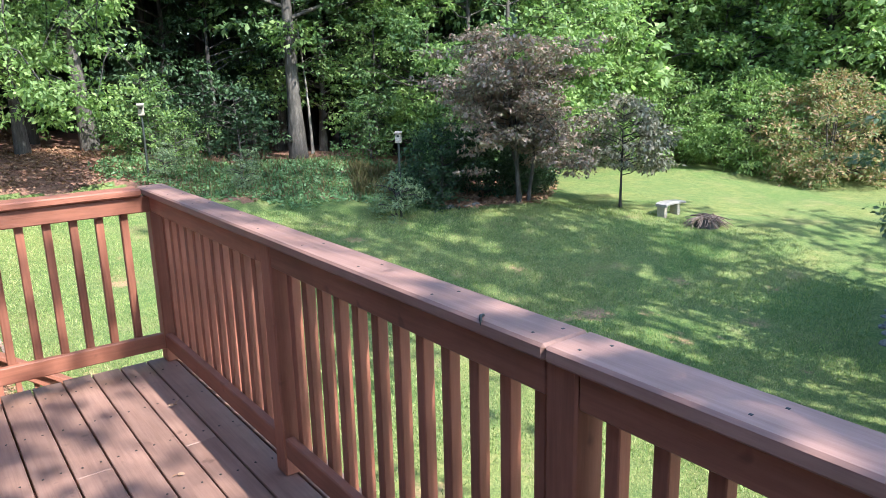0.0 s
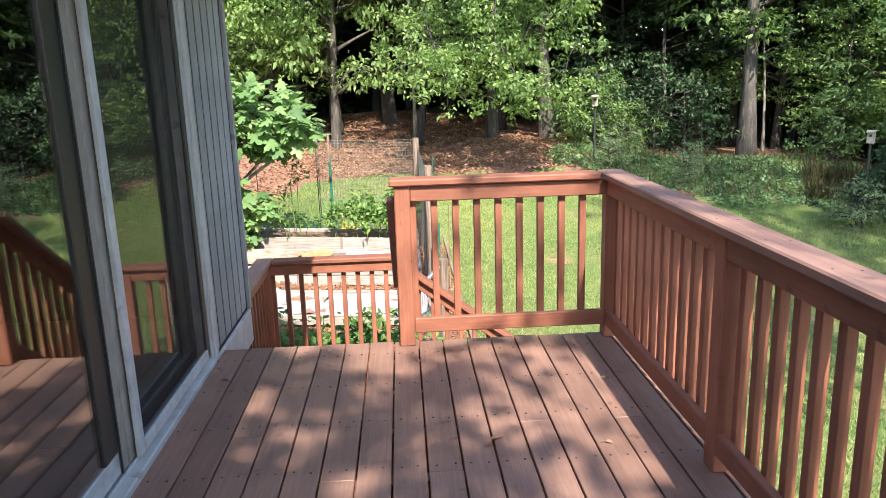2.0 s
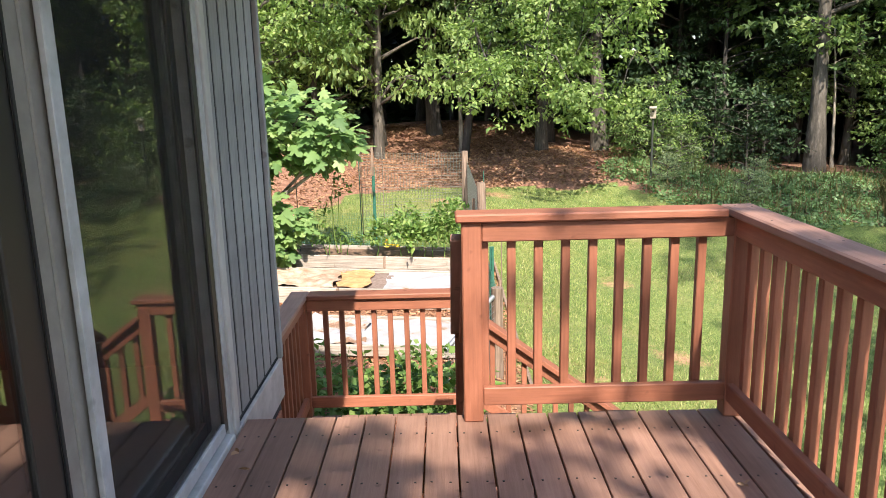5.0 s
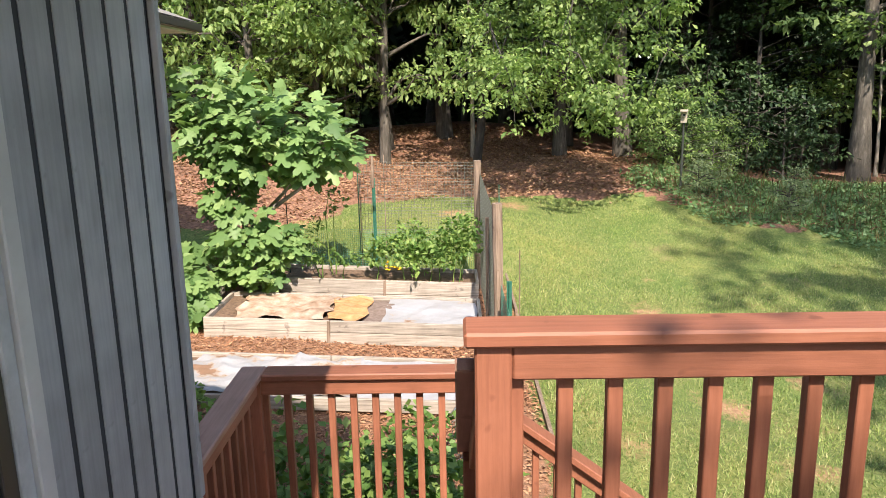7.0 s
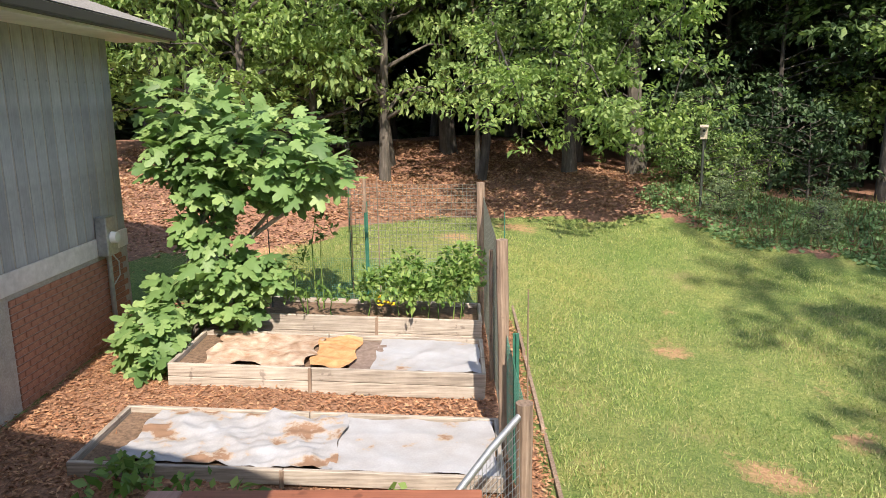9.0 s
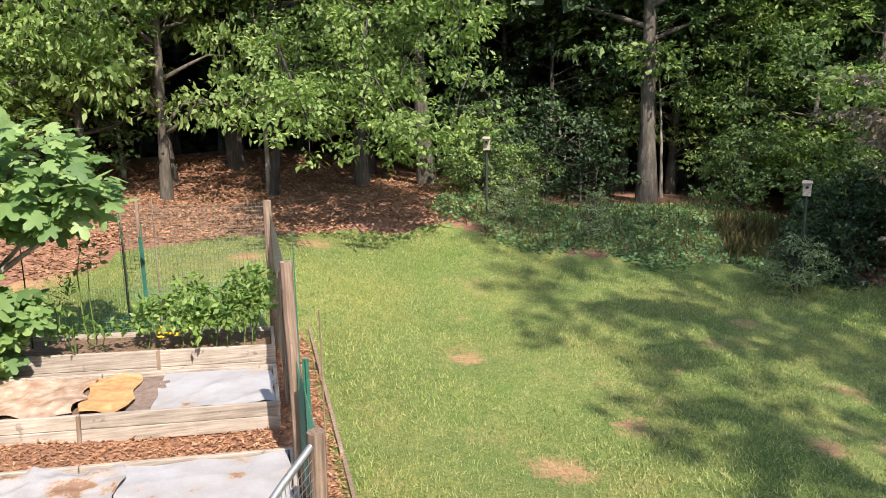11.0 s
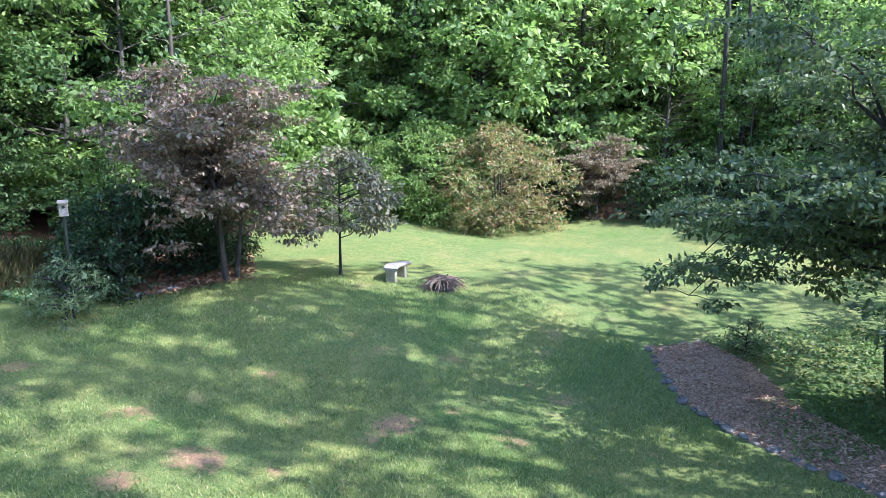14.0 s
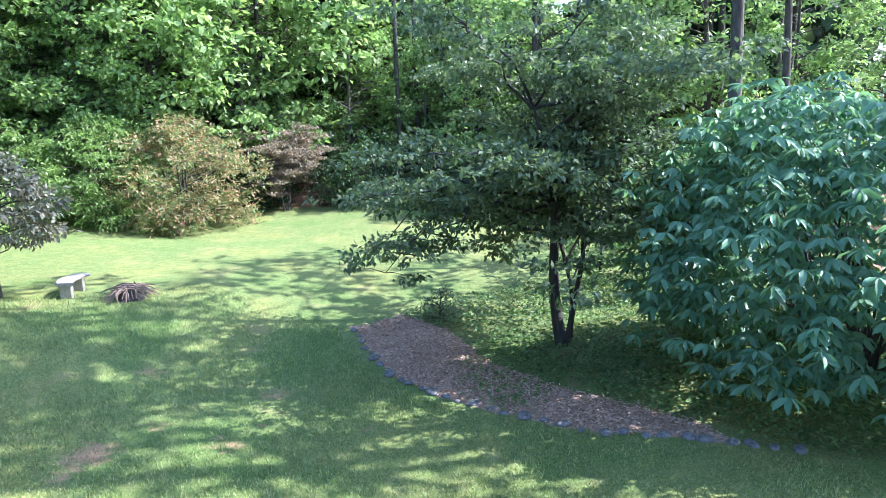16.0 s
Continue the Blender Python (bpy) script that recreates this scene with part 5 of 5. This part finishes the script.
BED2 = bed("raised vegetable bed of weathered grey timber", -2.1, 1.35, 6.85, 8.05, 0.30, 2, 1.55)
BED1 = bed("low vegetable bed edged with weathered timber", -2.2, 1.45, 4.95, 6.12, 0.14, 1, 1.8)
bed("back vegetable bed of weathered timber with plants", -2.3, 1.35, 8.4, 9.25, 0.42, 2, 2.3)


def cloth(label, m, x0, x1, y0, y1, z, mat, seed, rough=0.02, ragged=0.03):
    """A wrinkled sheet that lies on the soil."""
    r = np.random.default_rng(seed)
    nx, ny = int((x1 - x0) / 0.03), int((y1 - y0) / 0.03)
    X, Y = np.meshgrid(np.linspace(x0, x1, nx), np.linspace(y0, y1, ny), indexing="ij")
    Z = np.zeros_like(X)
    for k in range(9):
        a, f, ph = r.uniform(0, np.pi), r.uniform(4, 26), r.uniform(0, 6)
        Z += rough / (0.6 + 0.12 * f) * (1 - np.abs(np.sin(f * (np.cos(a) * X + np.sin(a) * Y) / 2 + ph + 0.8 * np.sin(3 * X + k)))) ** 2
    X = X + ragged * np.sin(Y * 11 + seed) * ((X - x0) / (x1 - x0) - 0.5)
    Y = Y + ragged * np.sin(X * 9 + seed) * ((Y - y0) / (y1 - y0) - 0.5) * 1.5
    V = np.stack([X, Y, z + Z + 0.012], -1).reshape(-1, 3)
    V = np.array([m @ Vector(v) for v in V])
    i, j = np.meshgrid(np.arange(nx - 1), np.arange(ny - 1), indexing="ij")
    a = (i * ny + j).ravel()
    me = np_mesh("ground_cloth", V, np.stack([a, a + ny, a + ny + 1, a + 1], -1), mat, True)
    thing("ground_cloth", label, "cloth", "bed cloths", bm=me, material=mat)


cloth("cream crumpled garden cloth with holes and soil stains", BED2, 0.32, 1.5, 6.93, 7.95, 0.212, FABRIC_CREAM, 3, 0.035, 0.1)
cloth("tan orange creased cloth on the garden bed", BED2, 1.5, 1.98, 6.95, 7.93, 0.225, FABRIC_TAN, 4, 0.035, 0.05)
cloth("brown worn cloth on the garden bed", BED2, 1.95, 2.28, 6.95, 7.93, 0.21, FABRIC_BROWN, 5, 0.01)
cloth("white weed-barrier sheet with wrinkles on the raised bed", BED2, 2.2, 3.4, 6.93, 7.97, 0.214, FABRIC, 6, 0.018)
cloth("white torn weed-barrier sheet with brown stains", BED1, 0.35, 2.2, 5.03, 6.05, 0.055, FABRIC_TORN, 7, 0.045, 0.05)
cloth("white weed-barrier sheet lying flat on the low bed", BED1, 2.17, 3.6, 5.03, 6.06, 0.057, FABRIC, 8, 0.012)

# ---- fence round the beds ----
fence = thing("garden_fence", "garden fence of weathered posts and wire netting", "fence")


def post(x, y, top, w=0.1, lean=0.0, mat=OLD_Z, label=""):
    base = gz(x, y) - 0.15
    k = np.linspace(0, 1, 6)
    pts = np.stack([x + lean * (1 - k), y + 0 * k, base + (top - base) * k], 1)
    V, F = tube_arrays([(pts, np.full(6, w / 2) * (1 + 0.06 * np.sin(k * 9)))], 9)
    n = len(V)
    bm = bmesh.new()
    vs = [bm.verts.new(v) for v in V]
    for f in F:
        bm.faces.new([vs[i] for i in f])
    bm.faces.new(vs[n - 9:])
    bmesh.ops.recalc_face_normals(bm, faces=bm.faces[:])
    return part("post", bm, mat, fence, label)


P_A, P_B, P_C = (1.46, 5.65), (1.38, 9.3), (1.56, 4.5)
post(*P_A, 0.40, 0.105, 0.03, label="leaning weathered round post")
post(*P_B, 0.49, 0.11)
post(*P_C, -0.61, 0.13)
post(1.44, 7.4, -0.05, 0.05)
for x, y, top in ((-0.2, 9.33, 0.25), (1.52, 7.0, 0.15), (1.55, 5.2, -0.3)):
    b = gz(x, y) - 0.1
    part("metal_post", solid(((x - 0.026, y - 0.004, b), (x + 0.026, y + 0.004, top), 0.002), ((x - 0.004, y - 0.03, b), (x + 0.004, y - 0.004, top), 0.002)), GREEN_METAL, fence, "green steel T-post")
part("post_extension", solid(((-0.225, 9.30, 0.1), (-0.185, 9.335, 0.61), 0.004)), OLD_Z, fence, "pale wooden lath on the steel post")
for x, y, top, mat in ((-0.42, 9.4, 0.56, OLD_Z), (-0.05, 9.5, 0.58, OLD_Z), (-0.47, 9.6, 0.5, GREEN_METAL), (1.62, 7.9, 0.3, GREEN_METAL), (-1.45, 8.9, 0.35, BLACK_POLE), (1.78, 6.6, -0.3, OLD_Z)):
    part("stake", tube_mesh("stake", [(np.array([[x, y, gz(x, y) - 0.1], [x, y, top]]), [0.009, 0.007])], mat, 6), mat, fence)


def netting(name, p, q, z0a, z0b, z1a, z1b, step, wire, mat, label):
    """Wire netting between two posts: upright and level strands."""
    p, q = np.array(p), np.array(q)
    L = np.linalg.norm(q - p)
    paths = []
    n = int(L / step)
    for k in range(n + 1):
        t = k / n
        c = p + (q - p) * t
        paths.append((np.array([[*c, z0a + (z0b - z0a) * t], [*c, z1a + (z1b - z1a) * t]]), [wire, wire]))
    m = int((z1a - z0a) / step)
    for k in range(m + 1):
        t = k / m
        za, zb = z0a + (z1a - z0a) * t, z0b + (z1b - z0b) * t
        mid = (p + q) / 2
        paths.append((np.array([[*p, za], [*mid, (za + zb) / 2 - 0.012], [*q, zb]]), [wire] * 3))
    tagged(part(name, tube_mesh(name, paths, mat, 3), mat, fence, label), kind="stuff")


netting("wire_netting", (-0.45, 9.36), (1.34, 9.32), -0.6, -0.6, 0.5, 0.46, 0.05, 0.003, WIRE, "thin wire netting")
netting("green_netting", (-2.4, 9.4), (1.34, 9.34), -1.35, -1.5, -0.5, -0.58, 0.03, 0.0018, GREEN_NET, "green plastic netting")
netting("wire_netting", (1.42, 9.25), (1.50, 5.7), -1.45, -1.55, 0.3, 0.1, 0.06, 0.003, WIRE, "thin wire netting")
netting("green_netting", (1.5, 5.6), (1.58, 4.6), -1.55, -1.6, -0.45, -0.7, 0.035, 0.0022, GREEN_NET, "green plastic netting")
part("gate_bar", tube_mesh("gate_bar", [(np.array([[0.98, 3.9, -1.1], [1.3, 4.25, -0.85], [1.55, 4.5, -0.68]]), [0.028, 0.028, 0.028])], GALV, 9), GALV, fence, "grey slanting gate rail")
netting("gate_netting", (0.98, 3.9), (1.55, 4.48), -1.6, -1.6, -1.12, -0.7, 0.04, 0.0025, GALV, "grey gate netting")
for k in range(3):
    y0, y1 = 4.0 + k * 2.1, 4.0 + (k + 1) * 2.1 - 0.02
    xa, xb = 1.9 - 0.01 * k, 1.89 - 0.01 * k
    z = gz(1.9, (y0 + y1) / 2)
    thing("edging_board", "weathered timber edging between chips and lawn", "edging", "edging boards", bm=solid(((xa - 0.02, y0, z - 0.1), (xa + 0.02, y1, z + 0.045), 0.004)), material=OLD_Z)


# ---- plants in and beside the beds ----
def clump(name, label, category, pts, per, L, W, mat, seed, group="", shape=4, flat=0.8):
    r = np.random.default_rng(seed)
    V, F = lobes_leaves([((x, y, z), q) for x, y, z, q in pts], per, L, W, r, 0.25, shape, flat, 0.25)
    paths = [(limb((x + r.normal(0, 0.05), y, gz(x, y) - 0.05), (x, y, z), r, 0.03, 4), [0.012, 0.01, 0.008, 0.004]) for x, y, z, q in pts]
    ob = thing(name, label, category, group)
    tagged(part("stem", tube_mesh("stem", paths, LEAF_VEG, 5), LEAF_VEG, ob), kind="stuff")
    part("foliage", np_mesh("foliage", V, F, mat), mat, ob)


clump("vegetable_plant", "bushy green vegetable plants in the back bed", "plant", [(-0.1, 8.65, -0.75, 0.3), (0.25, 8.7, -0.7, 0.32), (0.6, 8.65, -0.75, 0.3), (0.95, 8.7, -0.65, 0.35), (1.15, 8.8, -0.45, 0.32), (0.4, 8.9, -0.5, 0.25), (0.8, 8.55, -0.8, 0.3), (1.1, 8.6, -0.7, 0.3), (0.45, 8.5, -0.85, 0.26)], 2600, 0.09, 0.55, LEAF_VEG, 91, "bed plants")
clump("vegetable_plant", "green leafy plants trailing over the bed board", "plant", [(-0.9, 8.5, -0.75, 0.25), (-1.05, 8.7, -0.5, 0.25), (-0.75, 8.9, -0.1, 0.16), (-0.8, 8.9, 0.15, 0.12), (-0.55, 8.55, -0.8, 0.2)], 1300, 0.09, 0.55, LEAF_VEG, 92, "bed plants")
clump("strawberry_patch", "dense green leafy plants beside the stair landing", "plant", [(0.25, 2.8, -1.15, 0.42), (0.7, 2.75, -1.1, 0.44), (1.1, 2.9, -1.2, 0.4), (0.5, 3.2, -1.15, 0.42), (0.95, 3.5, -1.25, 0.4), (0.2, 3.6, -1.25, 0.4), (-0.2, 3.0, -1.2, 0.42), (0.6, 4.1, -1.35, 0.32), (-0.3, 2.65, -1.2, 0.4), (0.35, 2.6, -1.2, 0.36), (0.9, 2.55, -1.2, 0.34)], 1500, 0.085, 0.75, LEAF_VEG, 93, "bed plants")
clump("bramble", "straggling green bramble over the low bed edge", "plant", [(-1.0, 4.2, -1.25, 0.3), (-1.3, 4.1, -1.2, 0.35), (-1.6, 4.8, -1.25, 0.25), (-0.7, 3.7, -1.15, 0.4), (-1.4, 3.4, -1.2, 0.4), (-0.85, 2.9, -1.0, 0.45), (-0.5, 3.3, -1.05, 0.4), (-1.3, 2.6, -1.05, 0.45)], 1150, 0.105, 0.6, LEAF_VEG, 94, "bed plants")
br = np.random.default_rng(95)
for k in range(7):
    x, y = br.uniform(-0.05, 0.25), br.uniform(8.36, 8.5)
    V, F = leaf_arrays(np.repeat(np.array([[x, y, -0.98 + br.uniform(0, 0.14)]]), 6, 0), np.stack([np.cos(np.arange(6)), np.sin(np.arange(6)), 0.3 * np.ones(6)], 1), 0.055, 0.6, br, 0, 0.1)
    thing("squash_flower", "bright yellow squash flower in the back bed", "flower", "squash flowers", bm=np_mesh("squash_flower", V, F, YELLOW), material=YELLOW)


# ---- bird houses ----
def bird_house(label, x, y, top, w, h, white, pole_mat, turn):
    ob = thing("bird_house", label, "bird house", "bird houses")
    b = gz(x, y) - 0.2
    part("pole", tube_mesh("pole", [(np.array([[x, y, b], [x, y, top - h + 0.02]]), [0.03, 0.028])], pole_mat, 8), pole_mat, ob)
    face = Matrix.Translation((x, y, 0)) @ Matrix.Rotation(radians(turn), 4, "Z")
    bx = part("box", solid(((-w / 2, -w / 2, top - h), (w / 2, w / 2, top - 0.05), 0.006, face)), white, ob)
    part("roof", solid(((-w / 2 - 0.015, -w / 2 - 0.04, top - 0.052), (w / 2 + 0.015, w / 2 + 0.015, top - 0.028), 0.004, face @ Matrix.Translation((0, 0, 0.02)) @ Matrix.Rotation(radians(8), 4, "X"))), OLD_X, ob, "weathered board roof")
    ring = np.array([[0.028 * math.cos(a), -w / 2 - 0.003, top - h * 0.42 + 0.028 * math.sin(a)] for a in np.linspace(0, 2 * math.pi, 12, endpoint=False)])
    hb = bmesh.new()
    hb.faces.new([hb.verts.new(face @ Vector(p)) for p in ring])
    part("entrance_hole", hb, RUBBER, bx, "dark round entrance hole")


bird_house("white nesting box with board roof on a dark pole", 6.14, 14.75, 1.02, 0.14, 0.3, CONCRETE, BLACK_POLE, -18)
bird_house("grey-white nesting box on a dark pole by the holly", 10.85, 10.6, 0.23, 0.14, 0.27, OLD_X, BLACK_POLE, -42)

# ---- bench, stump, stones ----
bz = gz(17.2, 7.45)
bench = thing("garden_bench", "curved pale concrete garden bench on two block legs", "bench", at=pose(17.2, 7.45, bz, 0, 0, 4) @ Matrix.Diagonal((0.9, 0.85, 0.8, 1)))
bpy.context.view_layer.update()


def curved_slab():
    bm = bmesh.new()
    rows = []
    for k in range(13):
        s = -0.5 + k / 12
        bend = 0.16 * (1 - (2 * s) ** 2)
        rows.append([bm.verts.new((s * 1.0, bend + dy, z)) for dy, z in ((-0.19, 0.35), (-0.205, 0.4), (-0.18, 0.435), (0.18, 0.435), (0.205, 0.4), (0.19, 0.35))])
    for a, b in zip(rows, rows[1:]):
        for i in range(6):
            bm.faces.new((a[i], a[(i + 1) % 6], b[(i + 1) % 6], b[i]))
    bm.faces.new(rows[0])
    bm.faces.new(rows[-1][::-1])
    bmesh.ops.recalc_face_normals(bm, faces=bm.faces[:])
    return bm


part("seat", curved_slab(), OLD_CONCRETE, bench, "grey weathered curved slab")
for s in (-0.34, 0.34):
    part("leg", solid(((s - 0.07, -0.08, -0.08), (s + 0.07, 0.2, 0.352), 0.015)), CONCRETE, bench)


def stump():
    r = np.random.default_rng(101)
    x0, y0 = 16.95, 6.2
    z0 = gz(x0, y0)
    ob = thing("stump", "low tree stump covered with a pile of dead sticks", "stump")
    k = np.linspace(0, 1, 5)
    V, F = tube_arrays([(np.stack([x0 + 0 * k, y0 + 0 * k, z0 - 0.1 + 0.3 * k], 1), 0.34 - 0.1 * k + 0.08 * np.exp(-k * 6))], 16)
    V[:, :2] += r.normal(0, 0.012, (len(V), 2))
    bm = bmesh.new()
    vs = [bm.verts.new(v) for v in V]
    for f in F:
        bm.faces.new([vs[i] for i in f])
    bm.faces.new(vs[-16:])
    bmesh.ops.recalc_face_normals(bm, faces=bm.faces[:])
    part("wood", bm, BARK, ob)
    paths = []
    for i in range(120):
        a, d = r.uniform(0, 6.28), r.uniform(0.2, 0.62)
        p0 = np.array([x0 + r.normal(0, 0.12), y0 + r.normal(0, 0.12), z0 + r.uniform(0.2, 0.3)])
        p1 = np.array([x0 + d * np.cos(a), y0 + d * np.sin(a), z0 + r.uniform(0.0, 0.22)])
        paths.append((limb(p0, p1, r, 0.08, 4), [0.014, 0.013, 0.012, 0.008]))
    tagged(part("stick_pile", tube_mesh("stick_pile", paths, STICKS, 5), STICKS, ob, "brown dead sticks"), kind="stuff")


stump()


def stone(x, y, s, r):
    bm = bmesh.new()
    bmesh.ops.create_icosphere(bm, subdivisions=2, radius=1)
    for v in bm.verts:
        v.co = Vector((v.co.x * s * r.uniform(1.1, 1.3), v.co.y * s * 0.85, v.co.z * s * 0.55)) * (1 + 0.18 * noise.noise(v.co * 1.7 + Vector((x, y, 0))))
    for f in bm.faces:
        f.smooth = True
    thing("border_stone", "grey field stone edging the mulch border", "stone", "border stones", bm=bm, material=STONE, at=pose(x, y, gz(x, y) + s * 0.05, 0, 0, r.uniform(0, 360)))


st = np.random.default_rng(111)
LINE = [(16, 1.55), (15.1, 1.22), (13.85, 0.7), (13.0, 0.07), (12.0, -0.95), (11.1, -2.2), (10.8, -3.2), (10.35, -4.7)]
for (ax, ay), (bx, by) in zip(LINE, LINE[1:]):
    n = max(1, int(math.hypot(bx - ax, by - ay) / 0.26))
    for k in range(n):
        t = (k + 0.5) / n
        stone(ax + (bx - ax) * t + st.normal(0, 0.03), ay + (by - ay) * t + st.normal(0, 0.03), st.uniform(0.05, 0.12), st)
for k in range(7):
    stone(12.3 + 0.16 * k, 11.0 - 0.05 * k + st.normal(0, 0.05), st.uniform(0.07, 0.12), st)

# ---- meter, pipes and small things ----
meter = thing("electric_meter", "grey electric meter box with round dial on the house wall", "electric meter", at=pose(-3.29, 8.1, 0.0))
bpy.context.view_layer.update()
part("box", solid(((0.0, -0.13, -0.2), (0.14, 0.13, 0.28), 0.012)), GALV, meter)
dial = bmesh.new()
bmesh.ops.create_cone(dial, cap_ends=True, segments=20, radius1=0.08, radius2=0.065, depth=0.07, matrix=Matrix.Translation((0.17, 0, 0.02)) @ Matrix.Rotation(radians(90), 4, "Y"))
part("dial", dial, DIAL, meter, "round pale glass dial")
part("conduit", tube_mesh("conduit", [(np.array([[0.06, 0.02, -1.5], [0.06, 0.02, -0.8], [0.06, 0.02, -0.2]]), [0.03] * 3)], GALV, 10), GALV, meter)
part("cable", tube_mesh("cable", [(np.array([[0.06, 0.1, -0.2], [0.09, 0.2, -0.32], [0.08, 0.22, -0.5], [0.03, 0.12, -0.62]]), [0.008] * 4)], ALU, 6), ALU, meter)

dl = np.random.default_rng(121)
for x, y, s in ((0.09, -0.3, 0.05), (0.17, -0.45, 0.04), (1.45, -1.23, 0.055), (2.12, -0.65, 0.035), (1.93, -1.3, 0.03)):
    P = np.repeat(np.array([[x, y, 0.012]]), 3, 0)
    V, F = leaf_arrays(P, dl.normal(0, 1, (3, 3)) * np.array([1, 1, 0.3]), s, 0.5, dl, 0.0, 0.2, shape=6)
    V[:, 2] = np.maximum(V[:, 2], 0.003)
    thing("dead_leaf", "curled dry brown leaf on the deck boards", "leaf", "fallen leaves", bm=np_mesh("dead_leaf", V, F, LEAF_DRY), material=LEAF_DRY)
thing("cap_clip", "small black wire clip on the rail cap edge", "clip", bm=tube_mesh("cap_clip", [(np.array([[2.243, -2.82, 0.97], [2.243, -2.82, 0.986], [2.252, -2.81, 0.99], [2.268, -2.80, 0.986]]), [0.004] * 4)], BLACK_POLE, 6), material=BLACK_POLE)
